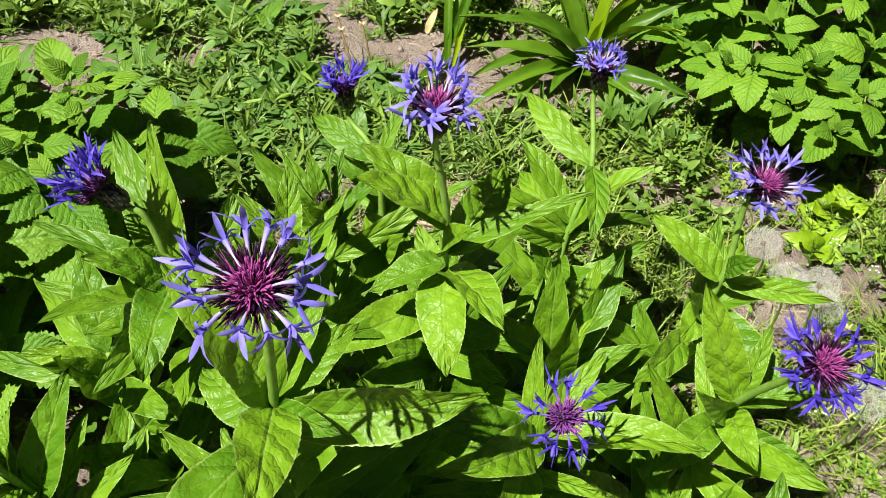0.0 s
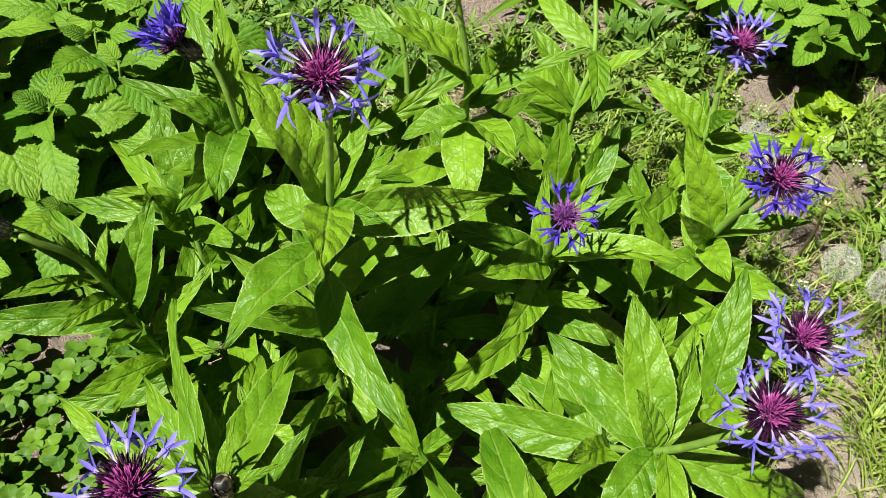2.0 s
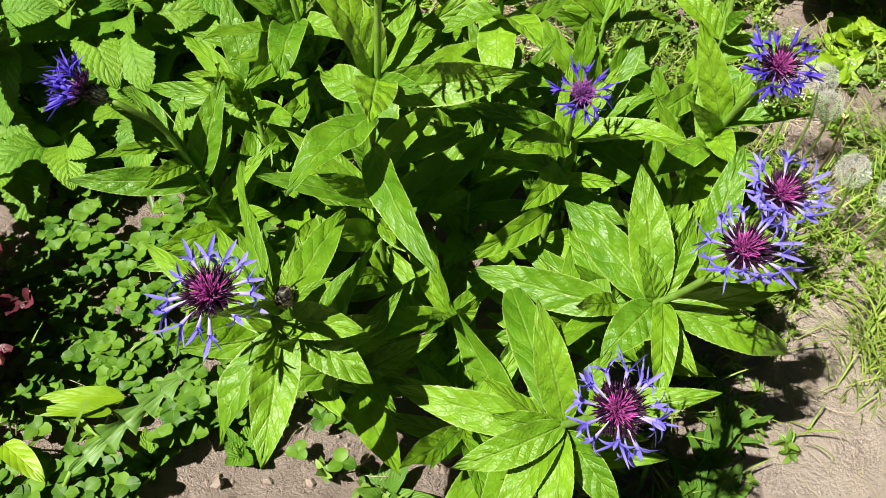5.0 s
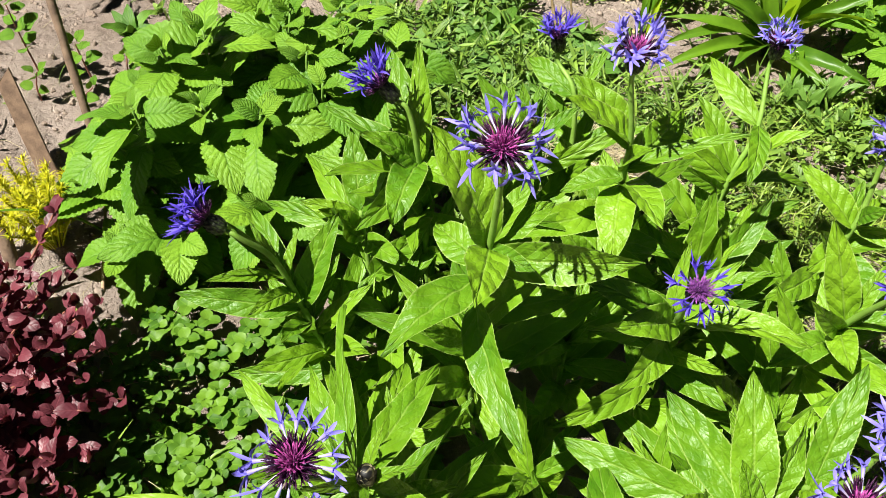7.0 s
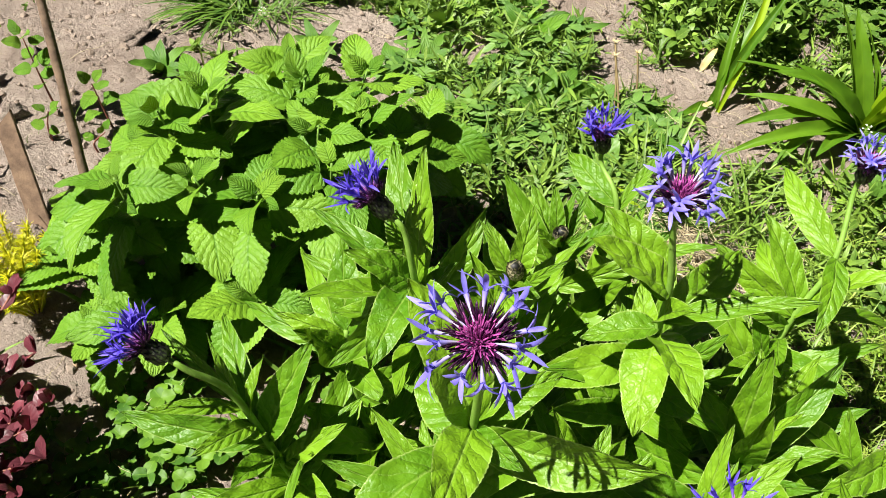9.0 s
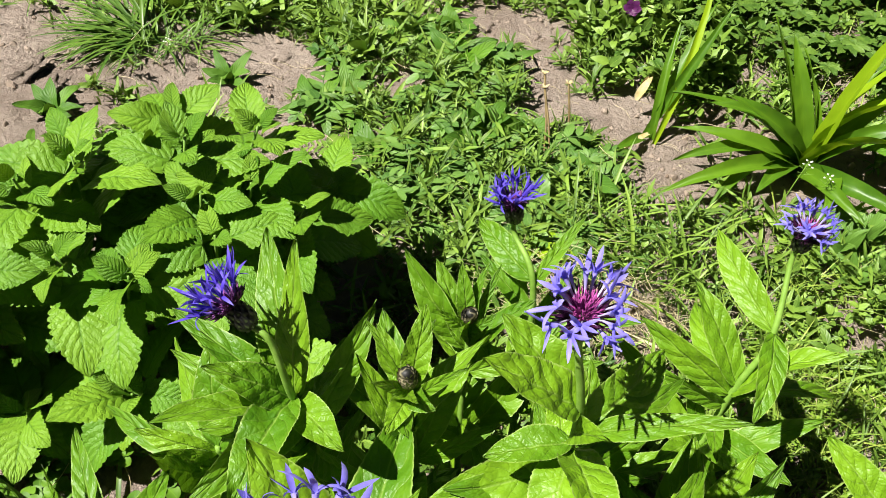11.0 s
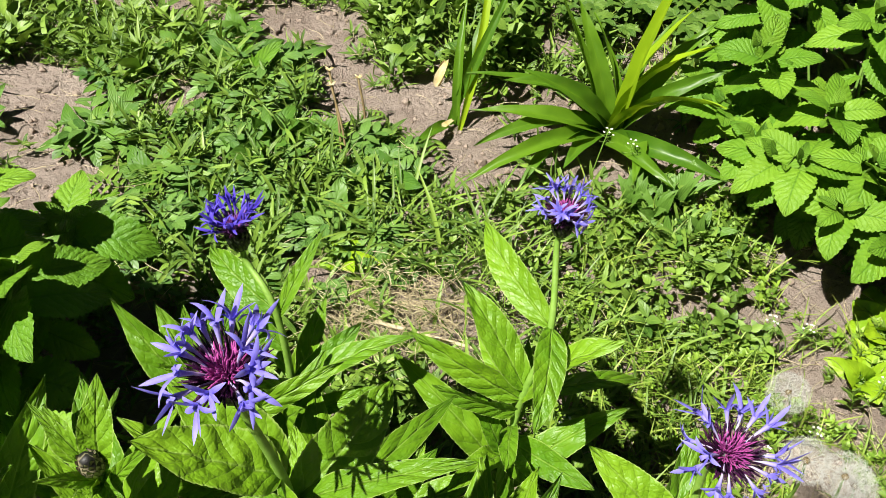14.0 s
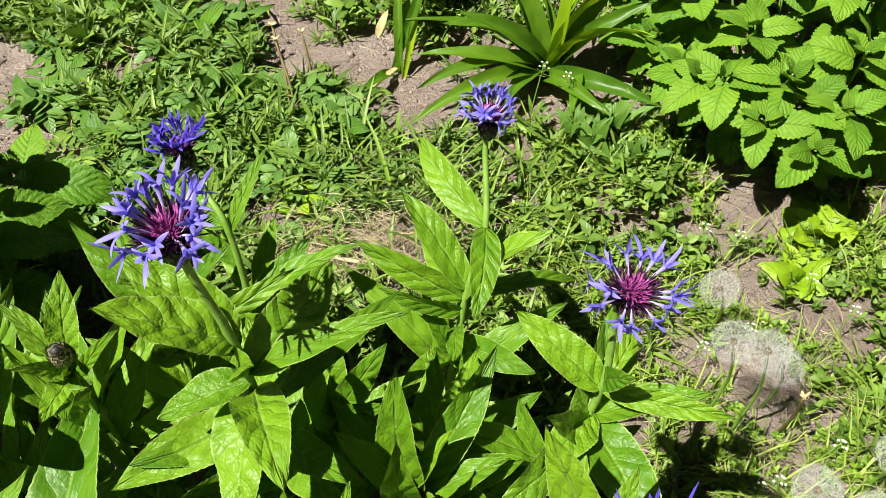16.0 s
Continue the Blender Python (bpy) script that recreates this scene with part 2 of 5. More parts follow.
# ---- helpers for meshes ----
def mesh_of(name, verts, faces, uvs=None, smooth=True, material=None):
    me = bpy.data.meshes.new(name)
    me.from_pydata([tuple(v) for v in verts], [], [tuple(f) for f in faces])
    if uvs is not None:
        layer = me.uv_layers.new(name="UVMap")
        idx = np.empty(len(me.loops), dtype=np.int32)
        me.loops.foreach_get("vertex_index", idx)
        layer.data.foreach_set("uv", np.asarray(uvs, dtype=np.float32)[idx].ravel())
    if smooth:
        me.polygons.foreach_set("use_smooth", np.ones(len(me.polygons), dtype=bool))
    if material:
        me.materials.append(material)
    return me


def part(name, me, parent, matrix=None, label=""):
    """One mesh object under a thing or a part."""
    ob = new(name, me)
    ob.parent = parent
    if matrix is not None:
        ob.matrix_basis = matrix
    if label:
        ob["label"] = label
    return ob


def thing(name, label, category, at=(0, 0, 0), group="", kind=""):
    ob = new(name)
    ob.empty_display_size = 0.02
    ob.location = at
    return tagged(ob, label, category, group, kind)


def unit(v):
    v = np.asarray(v, float)
    return v / max(np.linalg.norm(v), 1e-9)


def spline(points, n):
    """A smooth line (Catmull-Rom) through the points, n + 1 places along it."""
    p = [np.asarray(q, float) for q in points]
    p = [2 * p[0] - p[1], *p, 2 * p[-1] - p[-2]]
    out = []
    for i in range(n + 1):
        s = i / n * (len(p) - 3)
        k = min(int(s), len(p) - 4)
        t = s - k
        a, b, c, d = p[k:k + 4]
        out.append(0.5 * (2 * b + (c - a) * t + (2 * a - 5 * b + 4 * c - d) * t * t + (3 * b - a - 3 * c + d) * t ** 3))
    return np.array(out)


def tube(line, radii, sides=7, cap=True):
    """Vertices and faces of a round bar along a line."""
    verts, faces, uvs = [], [], []
    m = len(line)
    ref = np.array((0.31, 0.17, 0.93))
    for i in range(m):
        t = unit(line[min(i + 1, m - 1)] - line[max(i - 1, 0)])
        if abs(t @ ref) > 0.95:
            ref = np.array((0.9, 0.1, 0.1))
        a = unit(np.cross(t, ref))
        b = np.cross(t, a)
        for k in range(sides):
            w = 2 * math.pi * k / sides
            verts.append(line[i] + radii[i] * (math.cos(w) * a + math.sin(w) * b))
            uvs.append((k / sides, i / (m - 1)))
    for i in range(m - 1):
        for k in range(sides):
            j = (k + 1) % sides
            faces.append((i * sides + k, i * sides + j, (i + 1) * sides + j, (i + 1) * sides + k))
    if cap:
        faces.append(tuple(range((m - 1) * sides, m * sides)))
    return verts, faces, uvs


LANCE = lambda t: (t + 0.004) ** 0.62 * (1 - t) ** 0.92 * 1.86
OVATE = lambda t: (t + 0.002) ** 0.38 * (1 - t) ** 0.78 * 1.64
STRAP = lambda t: min(1.0, 0.55 + 1.3 * t) * (1 - t ** 2.6) ** 0.9
ROUND = lambda t: max(0.0, math.sin(math.pi * min(1, t ** 0.85))) ** 0.55


def blade(base, tip, width, shape=LANCE, arch=0.12, roll=0.0, fold=0.22, wave=0.05, nu=12, nv=6, teeth=0, rng=random, ref=(-0.12, -0.5, 0.86), quilt=0.0, veins=7.0, twist=0.0, slant=0.8, saw=0.0, crease=1.0):
    """A leaf from base to tip: bowed upward by arch, folded along its midrib, with a wavy or toothed edge."""
    base, tip = np.asarray(base, float), np.asarray(tip, float)
    chord = tip - base
    length = np.linalg.norm(chord)
    d = chord / length
    up = np.asarray(ref, float)
    up = unit(up - (up @ d) * d)
    side = np.cross(d, up)
    if roll:
        c, s = math.cos(radians(roll)), math.sin(radians(roll))
        up, side = c * up + s * side, c * side - s * up
    bend = base + 0.5 * chord + up * arch * length * 2
    sway = side * rng.uniform(-0.04, 0.04) * length
    ph, ph2 = rng.uniform(0, 6.3), rng.uniform(0, 6.3)
    verts, uvs, faces = [], [], []
    for i in range(nu + 1):
        t = i / nu
        c = (1 - t) ** 2 * base + 2 * t * (1 - t) * (bend + sway) + t * t * tip
        tan = unit(2 * (1 - t) * (bend - base) + 2 * t * (tip - bend))
        n = unit(up - (up @ tan) * tan)
        s = np.cross(tan, n)
        if twist:
            ct, st = math.cos(radians(twist) * t), math.sin(radians(twist) * t)
            n, s = ct * n + st * s, ct * s - st * n
        half = 0.5 * width * shape(t)
        if teeth:
            half *= 0.90 + 0.11 * abs(math.sin(math.pi * i / 4)) ** 0.8
        if saw:
            half *= 1 + saw * (1 if i % 2 else -1)
        for k in range(nv + 1):
            x = 2 * k / nv - 1
            lift = fold * half * abs(x) ** 1.4 * (1 - 0.45 * t)
            lift += wave * width * x * x * math.sin(t * 9 + ph + (1.8 if x > 0 else 0)) * min(1, 3 * t)
            lift += crease * (0.02 * width * math.sin(t * 21 + ph2 + 3 * x) + 0.018 * width * math.sin(t * 37 + 2 * ph - 5 * x) * (1 - x * x))
            if quilt:
                lift += quilt * width * math.cos(6.283 * (veins * (t - 0.25 * slant * abs(x)) )) * 4 * abs(x) * (1 - abs(x)) * min(1, 4 * t, 4 * (1 - t))
            back = tan * (0.35 * half * abs(x) if teeth and shape is OVATE and t < 0.12 else 0.0)
            verts.append(c + s * half * x + n * lift - back)
            uvs.append((k / nv, t))
    w = nv + 1
    for i in range(nu):
        for k in range(nv):
            faces.append((i * w + k, i * w + k + 1, (i + 1) * w + k + 1, (i + 1) * w + k))
    return verts, faces, uvs


def merge(pieces):
    """Several (verts, faces, uvs) as one."""
    V, F, U, k = [], [], [], 0
    for v, f, u in pieces:
        V.extend(v)
        F.extend(tuple(i + k for i in q) for q in f)
        U.extend(u)
        k += len(v)
    return V, F, U


def scatter(name, templates, places, material, label, category, smooth=True):
    """One object of many small pieces: templates are (verts, faces, uvs); places are (template, matrix)."""
    V, F, U, k = [], [], [], 0
    store = [(np.asarray(v, float), np.asarray([len(q) for q in f]), np.concatenate([np.asarray(q) for q in f]), np.asarray(u, float)) for v, f, u in templates]
    loops, sizes, uvs = [], [], []
    for which, m in places:
        v, n, idx, u = store[which]
        a = np.array(m)
        V.append(v @ a[:3, :3].T + a[:3, 3])
        loops.append(idx + k)
        sizes.append(n)
        uvs.append(u[idx])
        k += len(v)
    V, loops, sizes, uvs = np.concatenate(V), np.concatenate(loops), np.concatenate(sizes), np.concatenate(uvs)
    me = bpy.data.meshes.new(name)
    me.vertices.add(len(V))
    me.vertices.foreach_set("co", V.ravel())
    me.loops.add(len(loops))
    me.loops.foreach_set("vertex_index", loops.astype(np.int32))
    me.polygons.add(len(sizes))
    me.polygons.foreach_set("loop_start", (np.cumsum(sizes) - sizes).astype(np.int32))
    me.polygons.foreach_set("loop_total", sizes.astype(np.int32))
    me.polygons.foreach_set("use_smooth", np.full(len(sizes), smooth))
    me.update(calc_edges=True)
    layer = me.uv_layers.new(name="UVMap")
    layer.data.foreach_set("uv", uvs.astype(np.float32).ravel())
    me.validate()
    me.materials.append(material)
    return tagged(new(name, me), label, category, kind="stuff")


def spot(x, y, z, turn, lean=0.0, lean_way=0.0, size=1.0):
    """A matrix for a scattered piece: turned about z, then leaning."""
    return Matrix.Translation((x, y, z)) @ Matrix.Rotation(lean_way, 4, "Z") @ Matrix.Rotation(lean, 4, "X") @ Matrix.Rotation(turn - lean_way, 4, "Z") @ Matrix.Scale(size, 4)


# ---- ground ----
def slope(x, y):
    cx, cy = max(-0.85, min(0.85, x)), max(0.0, min(1.5, y))
    return 0.012 - 0.252 * cx + 0.215 * cx * cy


def ground_z(x, y):
    near = max(0.0, 1.0 - 0.35 * max(0.0, math.hypot(x, y - 0.6) - 1.0))
    lumps = 0.012 * noise.noise((x * 5.5, y * 5.5, 0.3)) + 0.006 * noise.noise((x * 17, y * 17, 4.1)) + 0.0075 * noise.noise((x * 42, y * 42, 7.7)) + 0.0045 * noise.noise((x * 90, y * 90, 2.7))
    clay = max(0.0, min(1.0, (x - 0.34) * 9)) * max(0.0, min(1.0, (0.48 - y) * 9))
    out = max(abs(x + 0.05) - 1.2, abs(y - 0.75) - 1.1, 0.0)
    return slope(x, y) * near + lumps * (1 - 0.75 * clay) * max(0.0, 1 - 5 * out)


def make_ground():
    core_x, core_y = np.linspace(-1.25, 1.15, 321), np.linspace(-0.35, 1.85, 295)
    far = [0.05, 0.15, 0.4, 1.0, 2.5, 6, 15, 40, 120, 400, 1200]
    xs = np.concatenate([[core_x[0] - d for d in far[::-1]], core_x, [core_x[-1] + d for d in far]])
    ys = np.concatenate([[core_y[0] - d for d in far[::-1]], core_y, [core_y[-1] + d for d in far]])
    verts = [(x, y, ground_z(x, y)) for y in ys for x in xs]
    w = len(xs)
    faces = [(j * w + i, j * w + i + 1, (j + 1) * w + i + 1, (j + 1) * w + i) for j in range(len(ys) - 1) for i in range(w - 1)]
    ob = new("ground", mesh_of("ground", verts, faces, material=SOIL))
    return tagged(ob, "pinkish brown dry garden soil with crumbs and cracks", "soil", kind="structure")


make_ground()


# ---- mountain cornflowers ----
def floret_mesh(name, seed, tube_len, lobe_len, spread, material, lobes=5, fat=1.0, kink=0.25):
    """One outer floret: a thin tube that flares into narrow pointed lobes."""
    r = random.Random(seed)
    line = spline([(0, 0, 0), (0, tube_len * 0.5, tube_len * kink * 0.5), (0, tube_len, tube_len * kink * 0.7)], 5)
    radii = [0.00045 + 0.0009 * fat * (i / 5) ** 3 for i in range(6)]
    v, f, u = tube(line, radii, 6, cap=False)
    pieces = [(v, f, [(a, 0.5 * b) for a, b in u])]
    end = line[-1]
    for k in range(lobes):
        w = 2 * math.pi * (k + r.uniform(-0.45, 0.45)) / lobes
        a = radians(spread + r.uniform(-30, 30))
        out = np.array((math.cos(w), 0.0, math.sin(w)))
        d0 = np.array((0, 1.0, 0.1)) * math.cos(a * 0.55) + out * math.sin(a * 0.55)
        curl = a * r.uniform(0.6, 2.8)
        d1 = np.array((0, 1.0, 0.0)) * math.cos(curl) + out * math.sin(curl)
        L = lobe_len * r.uniform(0.5, 1.25)
        mid = end + d0 * L * 0.5
        tip = mid + unit(d1) * L * 0.5
        side = unit(np.cross(d0, out))
        n = np.cross(side, unit(d0))
        verts, uvs, faces = [], [], []
        for i in range(6):
            t = i / 5
            c = (1 - t) ** 2 * end + 2 * t * (1 - t) * mid + t * t * tip
            half = fat * 0.00098 * (0.6 + 1.5 * t) * (1 - t ** 2.2) + 0.0001
            for x in (-1, 0, 1):
                verts.append(c + side * half * x + n * 0.45 * half * abs(x))
                uvs.append(((x + 1) / 2, 0.5 + 0.5 * t))
        for i in range(5):
            for x in range(2):
                faces.append((i * 3 + x, i * 3 + x + 1, i * 3 + x + 4, i * 3 + x + 3))
        pieces.append((verts, faces, uvs))
    return mesh_of(name, *merge(pieces), material=material)


OPEN_FLORETS = [floret_mesh("open_floret", 11 + i, 0.0175, 0.0150, 50, PETAL_OPEN, 5 + (i % 3), 1.16, (0.35, 0.1, 0.5, 0.2)[i % 4]) for i in range(8)]
DEEP_FLORETS = [floret_mesh("deep_floret", 31 + i, 0.013, 0.0165, 30, PETAL_DEEP, 5, 0.95, 0.15) for i in range(5)]
STAR_FLORETS = [floret_mesh("star_floret", 51 + i, 0.013, 0.0145, 34, PETAL_DEEP, 6, 1.15, 0.05) for i in range(6)]


def filaments(seed, count, lo, hi, length, radius, curve):
    """A brush of thin bars between two angles from the flower's axis."""
    r = random.Random(seed)
    pieces = []
    for i in range(count):
        a = radians(lo + (hi - lo) * math.sqrt((i + r.random()) / count))
        w = i * 2.39996 + r.uniform(-0.3, 0.3)
        out = np.array((math.cos(w), math.sin(w), 0.0))
        d = out * math.sin(a) + np.array((0, 0, math.cos(a)))
        L = length * r.uniform(0.75, 1.15)
        start = out * 0.0045 * math.sin(a) + np.array((0, 0, -0.004))
        end = start + d * L + np.array((0, 0, curve * L)) + np.array((r.uniform(-1, 1), r.uniform(-1, 1), r.uniform(-1, 1))) * 0.0018
        mid = start + d * L * 0.55
        line = np.array([start, mid, 0.35 * mid + 0.65 * end, end])
        pieces.append(tube(line, [radius * 0.8, radius, radius * 1.25, radius * 0.45], 4))
    return merge(pieces)


ANTHERS = mesh_of("anthers", *filaments(3, 200, 30, 84, 0.0122, 0.00036, 0.16), material=ANTHER)
CENTRE = mesh_of("centre", *filaments(5, 130, 0, 40, 0.0108, 0.00034, 0.0), material=DISC)
CENTRE_LILAC = mesh_of("centre_lilac", *filaments(7, 190, 0, 62, 0.0115, 0.00038, 0.0), material=DISC_LILAC)


def involucre(length, radius, material, seed):
    """An egg-shaped cup of overlapping pointed bracts."""
    r = random.Random(seed)
    line = np.array([(0, 0, length * t) for t in (0, 0.08, 0.25, 0.45, 0.65, 0.85, 1.0)])
    pieces = [tube(line, [radius * k for k in (0.35, 0.72, 0.97, 1.0, 0.88, 0.66, 0.5)], 12)]
    for row in range(6):
        z = length * (0.02 + 0.14 * row)
        rad = radius * (0.75, 0.98, 1.04, 1.02, 0.92, 0.78)[row]
        for k in range(9):
            w = 2 * math.pi * (k + 0.5 * (row % 2)) / 9 + r.uniform(-0.05, 0.05)
            out = np.array((math.cos(w), math.sin(w), 0))
            base = out * rad * 0.9 + np.array((0, 0, z))
            tip = out * rad * 1.03 + np.array((0, 0, z + length * 0.27))
            pieces.append(blade(base, tip, radius * 0.62, OVATE, 0.05, 0, 0.1, 0.02, 4, 2, rng=r, ref=tuple(out)))
    return mesh_of("involucre", *merge(pieces), material=material)


CUP = involucre(0.019, 0.0072, CALYX, 1)
BUD = involucre(0.0150, 0.0062, BUD_SCALE, 2)

STYLES = {
    "open": (OPEN_FLORETS, 15, (-10, 34), 0.98),
    "wide": (OPEN_FLORETS, 14, (-28, 14), 1.05),
    "half": (OPEN_FLORETS, 17, (10, 58), 0.9),
    "star": (STAR_FLORETS, 11, (0, 25), 0.92),
    "rich": (STAR_FLORETS, 14, (-4, 30), 1.08),
    "cup": (DEEP_FLORETS, 17, (28, 68), 1.0),
}


def frame_of(axis, spin=0.0):
    z = Vector(axis).normalized()
    return z.to_track_quat("Z", "Y").to_matrix().to_4x4() @ Matrix.Rotation(spin, 4, "Z")


def flower_head(parent, at, axis, style, size, seed):
    """Cup of dark bracts with a brush of inner florets and a ring of blue ones."""
    r = random.Random(seed)
    florets, count, (lo, hi), grow = STYLES[style]
    m = Matrix.Translation(at) @ frame_of(axis, r.uniform(0, 6))
    cup = part("flower_head", CUP, parent, m @ Matrix.Translation((0, 0, -0.021)), "black-fringed bracts below a blue flower")
    lift = Matrix.Translation((0, 0, 0.021))
    s = Matrix.Scale(size * (0.85 if style in ("star", "cup") else 1.0), 4)
    part("inner_floret_tuft", CENTRE_LILAC if style in ("star", "cup") else CENTRE, cup, lift @ s, "magenta inner florets")
    if style != "star":
        part("anther_brush", ANTHERS, cup, lift @ s, "dark purple anthers")
    for i in range(count):
        w = 2 * math.pi * (i + r.uniform(-0.3, 0.3)) / count
        e = radians(r.uniform(lo, hi))
        d = Vector((math.cos(w) * math.cos(e), math.sin(w) * math.cos(e), math.sin(e)))
        x = d.cross(Vector((0, 0, 1))).normalized()
        rot = Matrix((x, d, x.cross(d))).transposed().to_4x4()
        p = lift @ Matrix.Translation(Vector((math.cos(w), math.sin(w), 0)) * 0.0045 + Vector((0, 0, -0.003)))
        p = p @ rot @ Matrix.Rotation(r.uniform(-0.5, 0.5), 4, "Y") @ Matrix.Scale(size * grow * r.uniform(0.88, 1.1), 4)
        part("ray_floret", florets[r.randrange(len(florets))], cup, p)
    return cup


def cornflower(label, points, leaves=(), head=None, bud=False, fill=6, seed=0, thick=0.0029, low=0.05, high=0.20, size=0.115, more=9):
    """A stem through the points with its leaves (height of the base on the stem, tip, width), a flower or a bud on top.
    head: axis, style, size. fill: leaves more, set round the lower stem between two heights."""
    r = random.Random(seed)
    points = [np.array(p, float) for p in points]
    points[0][2] = ground_z(points[0][0], points[0][1]) - 0.006
    plant = thing("cornflower", label, "flower", points[0], "cornflowers of the clump")
    o = points[0]
    last = points[-1].copy()
    if head:
        axis = unit(head[0])
        points[-1] = last - axis * 0.021
        points.insert(-1, points[-1] - axis * 0.014)
    elif bud:
        axis = unit(np.array((r.uniform(-0.3, 0.3), r.uniform(-0.3, 0.1), 1.0)))
        points[-1] = last - axis * 0.008
    line = spline(points, 40)
    part("stem", mesh_of("stem", *tube(line - o, [thick * (1.15 - 0.5 * i / 40) for i in range(41)], 8), material=STEM), plant)
    if head:
        flower_head(plant, Vector(last - o), axis, head[1], head[2], seed)
    elif bud:
        part("bud", BUD, plant, Matrix.Translation(Vector(points[-1] - o)) @ frame_of(axis), "closed black-scaled bud")
    if bud:
        neck = points[-1]
        for i in range(5):
            w = i * 1.257 + seed
            L = r.uniform(0.022, 0.042)
            leaves = [*leaves, (neck[2] - 0.006 - 0.004 * i, *(neck + L * np.array((math.cos(w), math.sin(w), 0.75))), 0.013)]
    rows = [(z, np.array((x, y, q)), w, roll[0] if roll else r.uniform(-30, 30)) for z, x, y, q, w, *roll in leaves]
    for i in range(fill):
        z = low + (high - low) * (i + r.random()) / fill
        p = line[np.argmin(abs(line[:, 2] - z))]
        w = i * 2.39996 + seed + r.uniform(-0.4, 0.4)
        L, e = size * r.uniform(0.75, 1.25), radians(r.uniform(5, 45))
        rows.append((z, p + L * np.array((math.cos(w) * math.cos(e), math.sin(w) * math.cos(e), math.sin(e))), L * r.uniform(0.28, 0.38), r.uniform(-35, 35)))
    for i in range(more):
        z = low + 0.03 + (high + 0.05 - low) * (i + r.random()) / more
        p = line[np.argmin(abs(line[:, 2] - z))]
        w = i * 2.39996 + 2 * seed + r.uniform(-0.4, 0.4)
        L, e = 0.085 * r.uniform(0.75, 1.25), radians(r.uniform(25, 65))
        rows.append((z, p + L * np.array((math.cos(w) * math.cos(e), math.sin(w) * math.cos(e), math.sin(e))), L * r.uniform(0.26, 0.40), r.uniform(-40, 40)))
    for z, tip, w, roll in rows:
        p = line[np.argmin(abs(line[:, 2] - z))]
        arch = r.uniform(0.04, 0.11) if tip[2] - p[2] > -0.04 else r.uniform(0.10, 0.17)
        me = mesh_of("leaf", *blade(p - o, tip - o, w * 1.06, LANCE, arch, roll, r.uniform(0.15, 0.55), r.uniform(0.03, 0.08), 46, 8, rng=r, quilt=0.005, twist=r.uniform(-22, 22), saw=0.013, crease=0.7), material=CORN_LEAF)
        part("leaf", me, plant)
    return plant


# the tallest stem, in the middle of the clump
cornflower("tall blue cornflower with broad leaves, fully open", [(-0.045, 0.29, 0), (-0.052, 0.270, 0.25), (-0.040, 0.251, 0.377), (-0.033, 0.221, 0.501)],
           [(0.372, -0.090, 0.276, 0.459, 0.054, 40), (0.377, -0.035, 0.172, 0.408, 0.044), (0.365, 0.069, 0.255, 0.387, 0.044), (0.375, -0.004, 0.228, 0.388, 0.022), (0.375, -0.018, 0.305, 0.405, 0.028),
            (0.372, 0.0, 0.298, 0.388, 0.030), (0.355, -0.09, 0.298, 0.343, 0.040), (0.335, -0.097, 0.165, 0.343, 0.050), (0.300, 0.011, 0.145, 0.289, 0.043), (0.26, 0.03, 0.300, 0.283, 0.044),
            (0.25, -0.062, 0.418, 0.285, 0.066, 10), (0.20, -0.10, 0.33, 0.23, 0.036), (0.20, -0.15, 0.255, 0.262, 0.032), (0.22, -0.13, 0.30, 0.275, 0.028), (0.18, 0.02, 0.235, 0.20, 0.038), (0.20, -0.02, 0.35, 0.26, 0.036)],
           ((0.02, -0.42, 0.9), "open", 1.1), seed=1)
cornflower("blue cornflower on a straight stem, open", [(0.05, 0.41, 0), (0.05, 0.414, 0.24), (0.049, 0.399, 0.31), (0.048, 0.391, 0.38), (0.037, 0.386, 0.47)],
           [(0.376, -0.008, 0.374, 0.426, 0.046, 25), (0.370, -0.006, 0.410, 0.422, 0.044), (0.345, 0.09, 0.457, 0.370, 0.046), (0.345, 0.138, 0.398, 0.400, 0.024), (0.325, 0.083, 0.320, 0.358, 0.042), (0.335, 0.000, 0.374, 0.328, 0.034), (0.330, 0.052, 0.325, 0.305, 0.050),
            (0.30, 0.121, 0.52, 0.268, 0.028), (0.345, 0.066, 0.366, 0.395, 0.026), (0.28, -0.032, 0.352, 0.285, 0.046, 5), (0.26, -0.02, 0.36, 0.30, 0.036), (0.28, 0.03, 0.46, 0.31, 0.03), (0.22, 0.10, 0.37, 0.24, 0.036), (0.2, 0.0, 0.42, 0.25, 0.036)],
           ((-0.05, -0.08, 1), "half", 1.05), seed=2)
cornflower("small violet-blue cornflower, half open", [(0.0, 0.53, 0), (0.0, 0.545, 0.2), (-0.007, 0.556, 0.291), (-0.034, 0.578, 0.349)],
           [(0.29, -0.063, 0.600, 0.302, 0.034), (0.285, 0.022, 0.598, 0.334, 0.017), (0.26, -0.055, 0.575, 0.285, 0.022), (0.20, 0.045, 0.585, 0.25, 0.036), (0.19, 0.065, 0.56, 0.21, 0.022), (0.22, -0.03, 0.61, 0.26, 0.03)],
           ((-0.15, 0.05, 1), "cup", 0.9), seed=3, fill=3, high=0.15)
